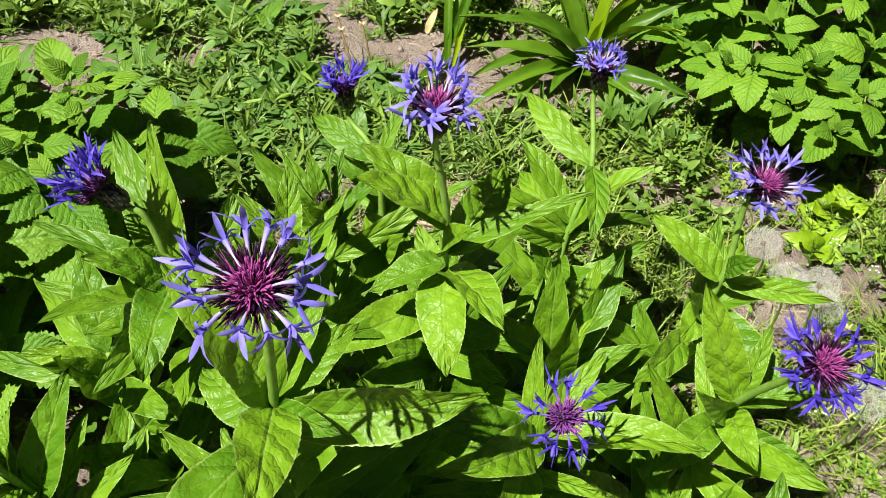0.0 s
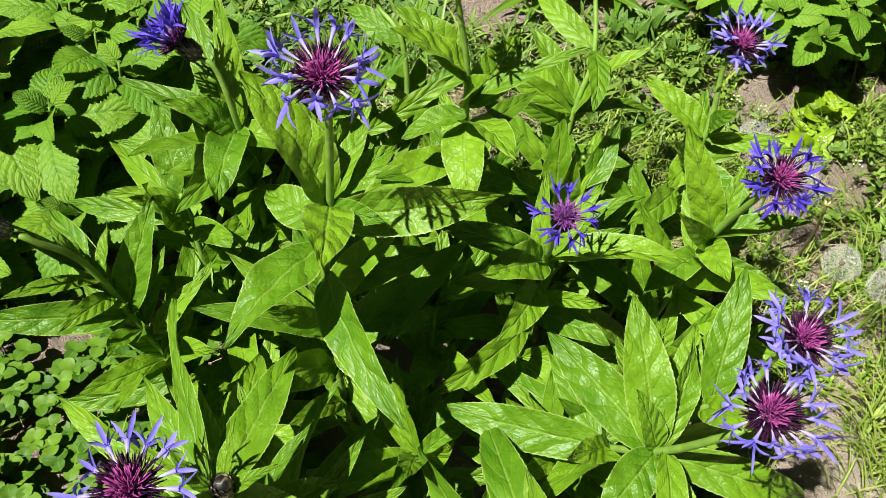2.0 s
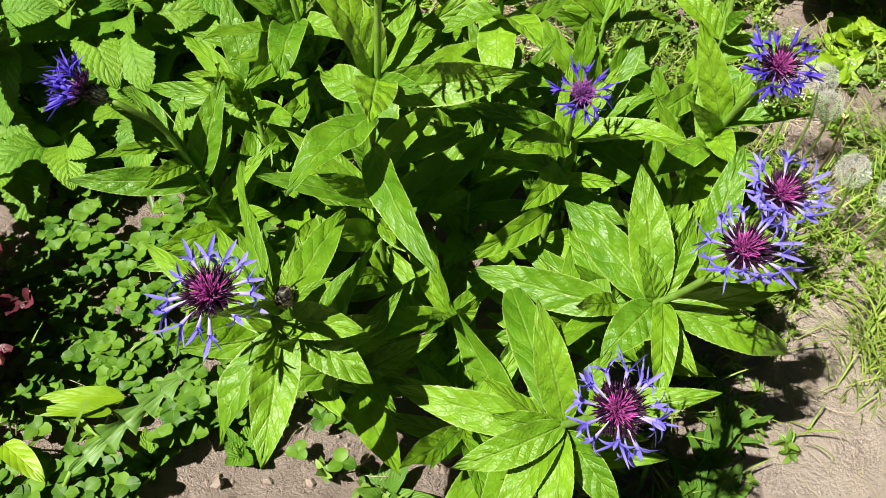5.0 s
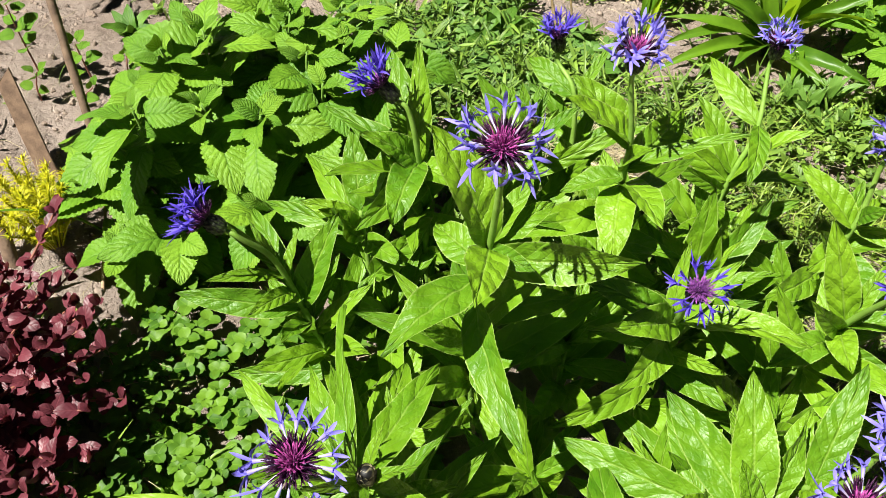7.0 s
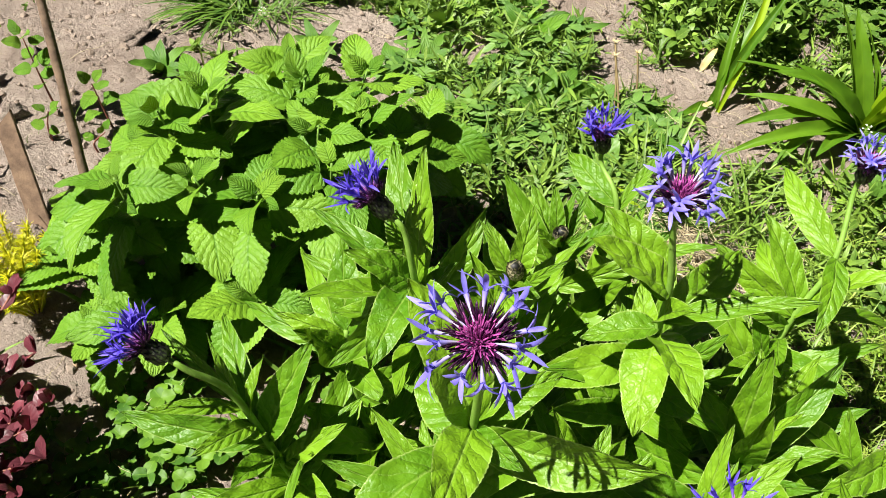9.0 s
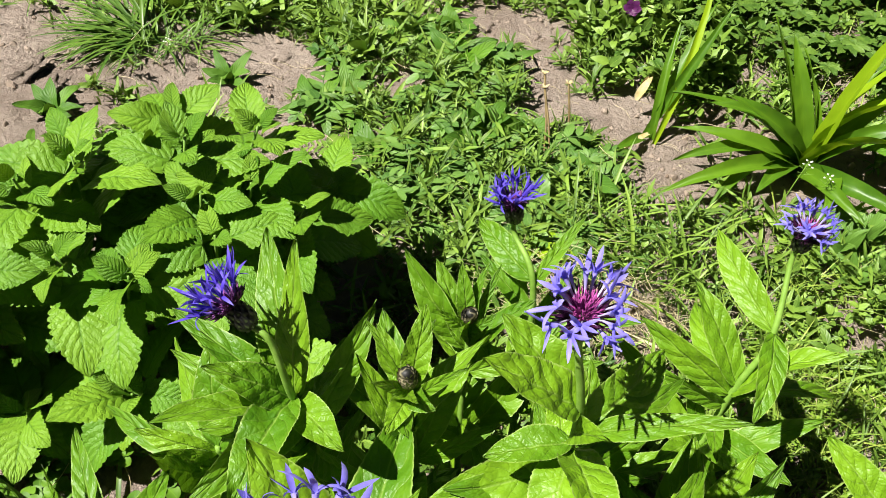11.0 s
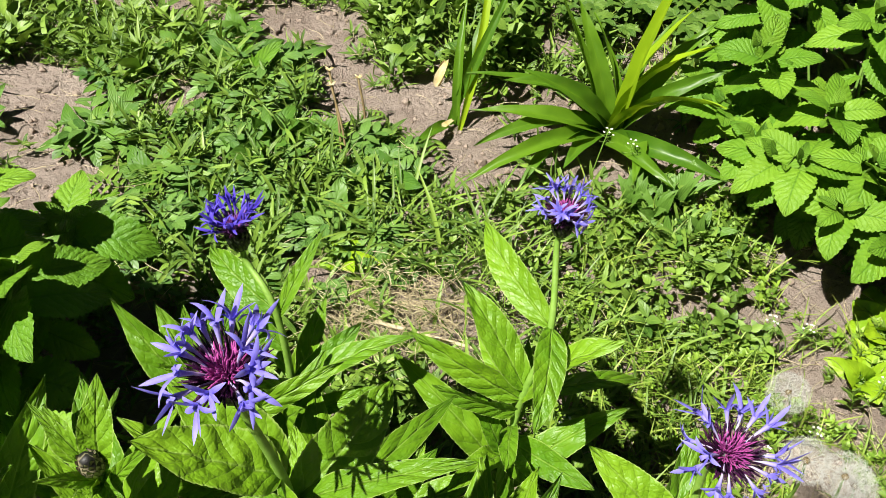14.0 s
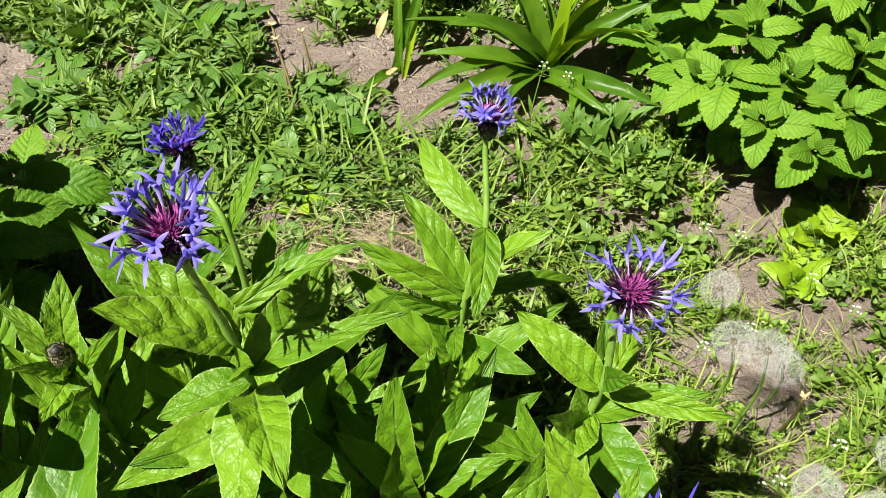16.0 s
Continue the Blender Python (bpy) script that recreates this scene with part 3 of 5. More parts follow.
cornflower("violet-blue cornflower on a slender stem", [(0.15, 0.53, 0), (0.167, 0.560, 0.195), (0.182, 0.580, 0.265), (0.182, 0.619, 0.35)],
           [(0.268, 0.127, 0.665, 0.290, 0.036), (0.205, 0.081, 0.574, 0.262, 0.036), (0.21, 0.132, 0.66, 0.20, 0.038), (0.268, 0.175, 0.503, 0.258, 0.034), (0.21, 0.268, 0.619, 0.17, 0.024),
            (0.16, 0.225, 0.505, 0.19, 0.034), (0.2, 0.20, 0.61, 0.25, 0.024), (0.15, 0.12, 0.50, 0.17, 0.03), (0.18, 0.165, 0.50, 0.20, 0.022)],
           ((0.05, 0.0, 1), "half", 0.95), seed=4, fill=4, high=0.15)
cornflower("violet-blue cornflower leaning on a bent neck", [(-0.115, 0.385, 0), (-0.122, 0.385, 0.265), (-0.124, 0.371, 0.345), (-0.157, 0.374, 0.412)],
           [(0.325, -0.172, 0.454, 0.390, 0.042), (0.33, -0.136, 0.424, 0.422, 0.030), (0.322, -0.213, 0.393, 0.362, 0.030), (0.28, -0.092, 0.439, 0.367, 0.034), (0.27, -0.24, 0.409, 0.287, 0.032),
            (0.27, -0.145, 0.365, 0.344, 0.032), (0.30, -0.10, 0.40, 0.34, 0.024), (0.26, -0.12, 0.45, 0.30, 0.032), (0.24, -0.07, 0.36, 0.28, 0.032), (0.33, -0.168, 0.352, 0.375, 0.036), (0.30, -0.190, 0.320, 0.350, 0.036), (0.30, -0.155, 0.290, 0.325, 0.040), (0.335, -0.125, 0.292, 0.335, 0.044), (0.33, -0.078, 0.345, 0.340, 0.034), (0.28, -0.18, 0.345, 0.310, 0.034), (0.27, -0.11, 0.300, 0.300, 0.036)],
           ((-0.75, 0.05, 0.72), "cup", 1.0), seed=5, fill=5)
cornflower("blue cornflower beside white seed heads, open", [(0.20, 0.41, 0), (0.235, 0.42, 0.2), (0.252, 0.422, 0.30), (0.255, 0.421, 0.395)],
           [(0.302, 0.198, 0.452, 0.336, 0.036), (0.30, 0.330, 0.405, 0.30, 0.022), (0.27, 0.285, 0.335, 0.27, 0.050), (0.28, 0.215, 0.375, 0.285, 0.036), (0.24, 0.19, 0.365, 0.25, 0.038),
            (0.29, 0.28, 0.47, 0.30, 0.026), (0.305, 0.262, 0.40, 0.345, 0.022), (0.2, 0.30, 0.44, 0.18, 0.034)],
           ((0.1, -0.25, 0.95), "open", 0.98), seed=6, fill=5)
cornflower("deep blue star-shaped cornflower with a lilac centre", [(0.10, 0.32, 0), (0.110, 0.302, 0.247), (0.109, 0.280, 0.31), (0.109, 0.25, 0.376)],
           [(0.28, 0.06, 0.252, 0.315, 0.043), (0.285, 0.21, 0.276, 0.305, 0.038), (0.28, 0.026, 0.289, 0.324, 0.036), (0.25, 0.075, 0.235, 0.26, 0.036), (0.29, 0.15, 0.33, 0.33, 0.026), (0.2, 0.17, 0.27, 0.21, 0.036)],
           ((0.05, -0.45, 0.9), "star", 0.9), seed=7, fill=5)
cornflower("blue cornflower with a magenta centre near the path", [(0.19, 0.345, 0), (0.235, 0.338, 0.2), (0.246, 0.330, 0.277), (0.252, 0.30, 0.35), (0.254, 0.284, 0.383)],
           [(0.275, 0.209, 0.357, 0.366, 0.038), (0.27, 0.245, 0.275, 0.285, 0.034), (0.28, 0.315, 0.325, 0.30, 0.026), (0.25, 0.19, 0.29, 0.25, 0.038), (0.22, 0.305, 0.385, 0.22, 0.036), (0.285, 0.262, 0.355, 0.33, 0.02), (0.25, 0.30, 0.30, 0.25, 0.03)],
           ((0.1, -0.45, 0.88), "rich", 1.0), seed=8, fill=5)
cornflower("pale blue cornflower wide open beside a bud", [(-0.05, 0.18, 0), (-0.07, 0.13, 0.18), (-0.094, 0.090, 0.30), (-0.123, 0.068, 0.361)],
           [(0.305, -0.031, 0.075, 0.315, 0.036), (0.295, -0.027, 0.063, 0.268, 0.043), (0.29, -0.094, 0.000, 0.258, 0.045), (0.285, -0.134, 0.030, 0.225, 0.042), (0.30, -0.146, 0.228, 0.308, 0.032),
            (0.30, -0.066, 0.214, 0.274, 0.043), (0.28, -0.10, 0.235, 0.235, 0.036), (0.25, -0.222, 0.178, 0.262, 0.038), (0.27, -0.165, 0.19, 0.275, 0.030), (0.22, -0.03, 0.13, 0.25, 0.036), (0.26, -0.12, 0.17, 0.30, 0.026)],
           ((0.0, -0.2, 1), "wide", 1.12), seed=9, fill=4, high=0.17)
cornflower("dark closed cornflower bud among its upper leaves", [(-0.045, 0.175, 0), (-0.06, 0.13, 0.18), (-0.082, 0.088, 0.31), (-0.079, 0.073, 0.352)], [], None, True, 2, 19, 0.003)
cornflower("pale blue cornflower wide open on a drooping neck", [(0.09, 0.16, 0), (0.102, 0.10, 0.14), (0.105, 0.055, 0.24), (0.112, 0.02, 0.32), (0.116, -0.008, 0.385)],
           [(0.245, 0.067, 0.215, 0.20, 0.045), (0.25, 0.080, 0.100, 0.328, 0.038), (0.20, -0.02, 0.105, 0.19, 0.044), (0.245, 0.205, 0.060, 0.29, 0.035), (0.24, 0.105, -0.035, 0.21, 0.036),
            (0.24, 0.065, -0.01, 0.21, 0.040), (0.235, 0.15, 0.005, 0.21, 0.036), (0.24, 0.055, 0.05, 0.26, 0.034), (0.245, 0.135, 0.09, 0.285, 0.030), (0.25, 0.03, 0.02, 0.235, 0.036)],
           ((0.05, -0.35, 0.95), "open", 0.95), seed=10, fill=4, high=0.15)
cornflower("pale blue cornflower touching its neighbour, wide open", [(0.115, 0.25, 0), (0.140, 0.205, 0.157), (0.174, 0.147, 0.265), (0.188, 0.115, 0.34), (0.197, 0.101, 0.392)],
           [(0.262, 0.105, 0.222, 0.291, 0.047), (0.265, 0.156, 0.222, 0.335, 0.046), (0.27, 0.204, 0.216, 0.298, 0.032), (0.26, 0.132, 0.100, 0.256, 0.042),
            (0.275, 0.165, 0.055, 0.268, 0.028), (0.268, 0.287, 0.138, 0.220, 0.040), (0.22, 0.034, 0.210, 0.212, 0.047), (0.20, 0.123, 0.29, 0.20, 0.03), (0.265, 0.155, 0.165, 0.31, 0.026), (0.26, 0.20, 0.09, 0.26, 0.026)],
           ((0.0, -0.3, 0.95), "open", 1.0), seed=11, fill=4, high=0.15)
cornflower("pale blue cornflower wide open over its neighbour", [(0.16, 0.26, 0), (0.19, 0.205, 0.2), (0.218, 0.165, 0.30), (0.23, 0.151, 0.388)],
           [(0.28, 0.233, 0.243, 0.340, 0.037), (0.25, 0.25, 0.265, 0.26, 0.036), (0.27, 0.305, 0.185, 0.25, 0.034), (0.25, 0.215, 0.24, 0.28, 0.03), (0.22, 0.28, 0.23, 0.2, 0.034)],
           ((0.15, -0.25, 0.95), "open", 0.98), seed=12, fill=4)
cornflower("violet-blue cornflower nodding on an arched stem", [(-0.14, 0.28, 0), (-0.19, 0.270, 0.19), (-0.214, 0.260, 0.300), (-0.261, 0.242, 0.362)],
           [(0.24, -0.303, 0.237, 0.264, 0.036), (0.25, -0.212, 0.240, 0.272, 0.030), (0.245, -0.176, 0.310, 0.322, 0.040), (0.26, -0.27, 0.335, 0.28, 0.026), (0.22, -0.20, 0.33, 0.28, 0.028),
            (0.15, -0.287, 0.252, 0.125, 0.036), (0.17, -0.13, 0.235, 0.235, 0.032), (0.18, -0.235, 0.215, 0.205, 0.032), (0.17, -0.155, 0.335, 0.225, 0.032), (0.14, -0.15, 0.205, 0.19, 0.034), (0.20, -0.145, 0.29, 0.26, 0.028), (0.27, -0.25, 0.29, 0.32, 0.018), (0.22, -0.20, 0.215, 0.255, 0.03), (0.2, -0.25, 0.30, 0.23, 0.03), (0.285, -0.262, 0.225, 0.305, 0.018), (0.295, -0.275, 0.275, 0.33, 0.014), (0.275, -0.205, 0.29, 0.315, 0.022), (0.26, -0.225, 0.215, 0.285, 0.022)],
           ((-0.8, -0.1, 0.6), "cup", 1.05), seed=13, fill=4, high=0.15)
cornflower("dark closed cornflower bud in a leafy shoot", [(-0.04, 0.40, 0), (-0.05, 0.405, 0.2), (-0.056, 0.405, 0.29), (-0.058, 0.402, 0.347)],
           [(0.335, -0.056, 0.432, 0.385, 0.026), (0.33, -0.085, 0.42, 0.368, 0.024), (0.33, -0.035, 0.385, 0.345, 0.022), (0.325, -0.06, 0.365, 0.335, 0.022), (0.28, -0.10, 0.47, 0.32, 0.034), (0.28, -0.015, 0.44, 0.36, 0.036), (0.29, -0.045, 0.365, 0.34, 0.024),
            (0.26, -0.12, 0.41, 0.32, 0.034), (0.25, -0.03, 0.46, 0.30, 0.034)], None, True, 5, 14, 0.003)
cornflower("small dark cornflower bud on a thin shoot", [(-0.03, 0.47, 0), (-0.04, 0.49, 0.16), (-0.043, 0.505, 0.24), (-0.045, 0.511, 0.285)],
           [(0.27, -0.06, 0.535, 0.315, 0.02), (0.25, -0.081, 0.538, 0.308, 0.030), (0.23, -0.098, 0.538, 0.245, 0.024), (0.25, -0.04, 0.545, 0.31, 0.022), (0.25, 0.0, 0.53, 0.30, 0.026), (0.22, -0.04, 0.465, 0.27, 0.026)], None, True, 4, 15, 0.0028)
cornflower("leafy cornflower shoot without a flower", [(-0.15, 0.33, 0), (-0.165, 0.345, 0.2), (-0.172, 0.35, 0.285)],
           [(0.27, -0.255, 0.435, 0.262, 0.030), (0.28, -0.191, 0.393, 0.343, 0.038), (0.28, -0.146, 0.387, 0.346, 0.034), (0.275, -0.128, 0.372, 0.304, 0.034), (0.26, -0.278, 0.371, 0.251, 0.028),
            (0.26, -0.199, 0.320, 0.31, 0.026), (0.275, -0.225, 0.34, 0.295, 0.024), (0.25, -0.12, 0.31, 0.27, 0.03)], None, False, 4, 16, 0.003)
cornflower("leafy cornflower shoot without a flower", [(0.13, 0.385, 0), (0.135, 0.39, 0.15), (0.138, 0.392, 0.22)],
           [(0.20, 0.128, 0.411, 0.330, 0.042), (0.20, 0.132, 0.362, 0.335, 0.036), (0.21, 0.19, 0.46, 0.29, 0.038), (0.20, 0.20, 0.40, 0.25, 0.034), (0.19, 0.08, 0.44, 0.25, 0.034), (0.2, 0.16, 0.34, 0.26, 0.03)], None, False, 4, 17, 0.003)
cornflower("leafy cornflower shoot without a flower", [(0.155, 0.43, 0), (0.16, 0.43, 0.12), (0.165, 0.43, 0.18)],
           [(0.17, 0.179, 0.478, 0.262, 0.042), (0.17, 0.21, 0.40, 0.25, 0.036), (0.16, 0.10, 0.45, 0.22, 0.036), (0.16, 0.13, 0.38, 0.22, 0.034), (0.15, 0.23, 0.47, 0.19, 0.034)], None, False, 4, 18, 0.003)
# low leafy shoots that close the clump
for i, (x, y, hgt, tx, ty) in enumerate([(-0.12, 0.32, 0.17, -0.14, 0.33), (0.15, 0.22, 0.15, 0.17, 0.22), (0.02, 0.22, 0.15, 0.02, 0.20), (-0.10, 0.22, 0.15, -0.13, 0.20),
                                         (0.07, 0.48, 0.15, 0.07, 0.49), (0.21, 0.29, 0.15, 0.225, 0.295), (0.05, 0.14, 0.12, 0.04, 0.11), (0.03, 0.32, 0.18, 0.03, 0.33)]):
    cornflower("leafy cornflower shoot without a flower", [(x, y, 0), (0.5 * (x + tx), 0.5 * (y + ty), hgt * 0.5), (tx, ty, hgt)], [], None, False, 8, 60 + i, 0.003, 0.06, hgt, 0.11)


# ---- lemon balm ----
def balm_leaf(seed, far=False):
    r = random.Random(seed)
    return blade((0, 0, 0), (0, 1, r.uniform(-0.40, 0.0)), r.uniform(0.80, 0.98), OVATE, r.uniform(0.05, 0.15), 0, r.uniform(-0.10, 0.40), r.uniform(0.008, 0.03), *((36, 6) if far else (48, 8)), 1, r, (0, 0, 1), quilt=0.006, veins=8.0, twist=r.uniform(-14, 14), slant=1.2, crease=0.22)


BALM_SHAPES = [balm_leaf(200 + i) for i in range(7)]
BALM_COARSE = [balm_leaf(200 + i, True) for i in range(7)]
BALM_MESHES = [mesh_of("balm_leaf", *s, material=BALM_LEAF) for s in BALM_SHAPES]


def along(p, d, up, size):
    """A matrix whose y points along d and whose z is as near to up as it can be."""
    d = Vector(d).normalized()
    x = d.cross(Vector(up)).normalized()
    return Matrix.Translation(p) @ Matrix((x, d, x.cross(d))).transposed().to_4x4() @ Matrix.Scale(size, 4)


def lemon_balm(label, centre, tops, leaf_size, seed, pairs=7, limit=300):
    """A bush of square stems with crossed pairs of toothed leaves, small and pale at each top."""
    r = random.Random(seed)
    o = Vector((centre[0], centre[1], ground_z(*centre)))
    plant = thing("lemon_balm", label, "herb", o)
    count, rest = 0, []
    for top in tops:
        top = Vector(top)
        base = Vector((o.x + 0.55 * (top.x - o.x), o.y + 0.55 * (top.y - o.y), 0))
        base.z = ground_z(base.x, base.y) - 0.005
        mid = base.lerp(top, 0.55) + Vector((r.uniform(-0.012, 0.012), r.uniform(-0.012, 0.012), 0.02))
        line = spline([base, mid, top], 14)
        part("stem", mesh_of("stem", *tube(line - np.array(o), [0.0024 - 0.0011 * i / 14 for i in range(15)], 4), material=BALM_STEM), plant)
        turn = r.uniform(0, 3.1)
        for k in range(pairs):
            s = 1.0 - 0.70 * (k / (pairs - 1)) ** 1.5
            p = Vector(line[int(round(s * 14))]) - o
            size = leaf_size * (0.38, 0.74, 1.0, 1.05, 1.0, 0.9, 0.85)[min(k, 6)] * r.uniform(0.85, 1.15)
            rise = radians((56, 30, 12, 2, -8, -15, -22)[min(k, 6)] + r.uniform(-22, 18))
            for side in (0, math.pi):
                w = turn + k * math.pi / 2 + side + r.uniform(-0.3, 0.3)
                d = Vector((math.cos(w) * math.cos(rise), math.sin(w) * math.cos(rise), math.sin(rise)))
                q = p + Vector((d.x, d.y, 0.25)) * 0.22 * size
                up = Vector((r.uniform(-0.55, 0.30), r.uniform(-0.75, 0.20), 1))
                m, which = along(q, d, up, size), r.randrange(len(BALM_MESHES))
                if count < limit:
                    part("leaf", BALM_MESHES[which], plant, m)
                else:
                    rest.append((which, Matrix.Translation(o) @ m))
                count += 1
                if k and r.random() < 0.28:
                    lift = radians(r.uniform(20, 60))
                    d = Vector((math.cos(w + 0.9) * math.cos(lift), math.sin(w + 0.9) * math.cos(lift), math.sin(lift)))
                    rest.append((which, Matrix.Translation(o) @ along(p + d * 0.012, d, up, leaf_size * r.uniform(0.28, 0.55))))
    if rest:
        scatter("balm_leaves", BALM_COARSE, rest, BALM_FAR, "small toothed lemon balm leaves all through the bush", "leaves")
    return plant


lemon_balm("bushy green lemon balm with toothed wrinkled leaves", (-0.35, 0.52),
           [(-0.326, 0.595, 0.315), (-0.284, 0.646, 0.300), (-0.365, 0.600, 0.300), (-0.377, 0.656, 0.285), (-0.443, 0.514, 0.300), (-0.438, 0.432, 0.285), (-0.383, 0.471, 0.270), (-0.222, 0.600, 0.262), (-0.270, 0.530, 0.276),
            (-0.298, 0.562, 0.290), (-0.235, 0.690, 0.215), (-0.320, 0.475, 0.265), (-0.215, 0.500, 0.160), (-0.470, 0.430, 0.230), (-0.400, 0.390, 0.150), (-0.300, 0.415, 0.190), (-0.490, 0.530, 0.230),
            (-0.450, 0.590, 0.280), (-0.520, 0.470, 0.170), (-0.495, 0.405, 0.190), (-0.455, 0.365, 0.140), (-0.265, 0.590, 0.285), (-0.410, 0.550, 0.305)], 0.063, 41)
rr = random.Random(5)
lemon_balm("tall lemon balm bush with broad bright green leaves", (0.64, 1.10),
           [(0.43 + 0.095 * i + rr.uniform(-0.03, 0.03), 0.90 + 0.10 * j + rr.uniform(-0.03, 0.03) + (0.05 if i == 0 else 0), (0.13, 0.20, 0.25, 0.27, 0.26)[j] + rr.uniform(-0.03, 0.02)) for j in range(5) for i in range(6)]
           + [(0.50, 0.90, 0.13), (0.56, 0.87, 0.11), (0.79, 0.87, 0.15), (0.40, 1.09, 0.11), (0.43, 1.01, 0.12), (0.42, 1.17, 0.15), (0.39, 1.15, 0.10), (0.46, 0.95, 0.15), (0.53, 0.93, 0.17)], 0.056, 42)


# ---- strap-leaved plants behind ----
SWORD = lambda t: (0.35 + 1.9 * t) / (1 + 1.1 * t) * (1 - t ** 1.7) ** 0.85
LIME_STRAP = leaf_material("lime_strap_leaf", (0.19, 0.33, 0.008), (0.30, 0.44, 0.012), (0.36, 0.5, 0.01), veins=0.0, depth=0.0006, rough=0.34, through=0.3)


def strap_plant(name, label, base, tips, seed, width=0.022, category="plant", material=None):
    r = random.Random(seed)
    o = np.array((base[0], base[1], ground_z(*base) - 0.004))
    plant = thing(name, label, category, o)
    for k, (x, y, z, arch, *lime) in enumerate(tips):
        b = o + np.array((r.uniform(-0.010, 0.010), r.uniform(-0.010, 0.010), 0))
        me = mesh_of("leaf", *blade(b - o, np.array((x, y, z)) - o, width * r.uniform(0.8, 1.2), SWORD, arch, r.uniform(-35, 35), r.uniform(0.5, 0.9), 0.03, 22, 6, rng=r, ref=(0, -0.15, 1), twist=r.uniform(-50, 50)), material=LIME_STRAP if lime else STRAP_LEAF)
        part("leaf", me, plant)
    return plant


strap_plant("strap_leaved_plant", "fan of long arching green strap leaves on bare soil", (0.283, 1.14),
            [(0.081, 1.12, 0.105, 0.17), (0.183, 1.17, 0.216, 0.04), (0.325, 1.12, 0.275, 0.05, 1), (0.385, 1.11, 0.185, 0.13, 1), (0.400, 1.06, 0.130, 0.17, 1), (0.090, 1.07, 0.085, 0.19), (0.090, 0.985, 0.035, 0.20),
             (0.100, 1.03, 0.060, 0.17), (0.350, 0.99, 0.055, 0.20), (0.415, 1.13, 0.140, 0.17), (0.129, 1.10, 0.115, 0.16), (0.160, 0.99, 0.030, 0.20), (0.420, 1.02, 0.050, 0.20), (0.240, 1.22, 0.150, 0.10), (0.345, 1.20, 0.165, 0.10),
             (0.215, 1.02, 0.045, 0.16), (0.130, 1.17, 0.090, 0.18), (0.365, 1.16, 0.215, 0.09, 1), (0.395, 1.19, 0.170, 0.13), (0.215, 1.19, 0.185, 0.08), (0.150, 1.09, 0.140, 0.14), (0.300, 1.00, 0.050, 0.20)], 21, 0.038)
tulip = strap_plant("faded_tulip", "faded tulip with tall green leaves and withered petals", (0.065, 1.13),
                    [(0.10, 1.26, 0.23, 0.05, 1), (0.135, 1.22, 0.20, 0.06), (0.07, 1.23, 0.15, 0.10), (0.115, 1.27, 0.17, 0.06), (0.02, 1.06, 0.03, 0.16)], 22, 0.023)
part("withered_petal", mesh_of("withered_petal", *merge([blade((-0.030, 0.045, 0.035), (-0.014, 0.060, 0.072), 0.012, ROUND, 0.1, 0, 0.5, 0.06, 8, 4), blade((-0.026, 0.046, 0.035), (-0.020, 0.062, 0.070), 0.011, ROUND, -0.1, 40, 0.5, 0.06, 8, 4)]), material=CREAM), tulip, label="withered cream petals")
part("dry_leaf", mesh_of("dry_leaf", *blade((0.0, 0.0, 0.015), (-0.045, -0.075, 0.012), 0.010, STRAP, 0.05, 0, 0.5, 0.05, 8, 2), material=CREAM), tulip, label="dry cream leaf end")


# ---- barberry, gold shrub, sticks ----
def barberry():
    r = random.Random(71)
    o = Vector((-0.508, 0.13, ground_z(-0.508, 0.13)))
    plant = thing("barberry", "dwarf barberry bush with dark red rounded leaves", "shrub", o)
    shapes = [mesh_of("red_leaf", *blade((0, 0, 0), (0, 1, 0.0), 0.66, ROUND, r.uniform(0.03, 0.12), 0, r.uniform(0.1, 0.4), 0.05, 8, 4, rng=r, ref=(0, 0, 1)), material=RED_LEAF) for i in range(5)]
    n, rest = 0, []
    raw = [blade((0, 0, 0), (0, 1, 0.0), 0.66, ROUND, r.uniform(0.03, 0.12), 0, r.uniform(0.1, 0.4), 0.05, 6, 4, rng=r, ref=(0, 0, 1)) for i in range(5)]
    for i in range(105):
        w, rad = i * 2.39996, 0.170 * math.sqrt((i + 0.5) / 105)
        top = Vector((rad * math.cos(w), rad * 1.05 * math.sin(w), 0.115 - 2.4 * rad * rad + r.uniform(-0.03, 0.02)))
        # unseen taller hump towards the sun, added to shade the bush and the clover
        top.z = max(0.03, top.z + 0.19 * math.exp(-((top.x + 0.08) ** 2 + (top.y + 0.09) ** 2) / 0.0075))
        if i == 3:
            top = Vector((0.045, 0.18, 0.12))
        base = Vector((top.x * 0.25, top.y * 0.25, -0.004))
        line = spline([base, base.lerp(top, 0.5) + Vector((0, 0, 0.015)), top], 10)
        part("branch", mesh_of("branch", *tube(line, [0.0022 - 0.0012 * k / 10 for k in range(11)], 5), material=RED_STEM), plant)
        for k in range(24):
            p = Vector(line[10 - k * 9 // 24])
            a = r.uniform(0, 6.3)
            e = radians(r.uniform(-5, 55) if k > 1 else r.uniform(40, 80))
            d = Vector((math.cos(a) * math.cos(e), math.sin(a) * math.cos(e), math.sin(e)))
            m = along(p, d, (r.uniform(-0.5, 0.2), r.uniform(-0.7, 0.2), 1), r.uniform(0.010, 0.021))
            if n < 300 and top.x > -0.02 and top.y > -0.06:
                part("leaf", shapes[r.randrange(5)], plant, m)
                n += 1
            else:
                rest.append((r.randrange(5), Matrix.Translation(o) @ m))
    scatter("barberry_leaves", raw, rest, RED_JOINED, "dark red rounded leaves of the barberry bush", "leaves")
    return plant


barberry()


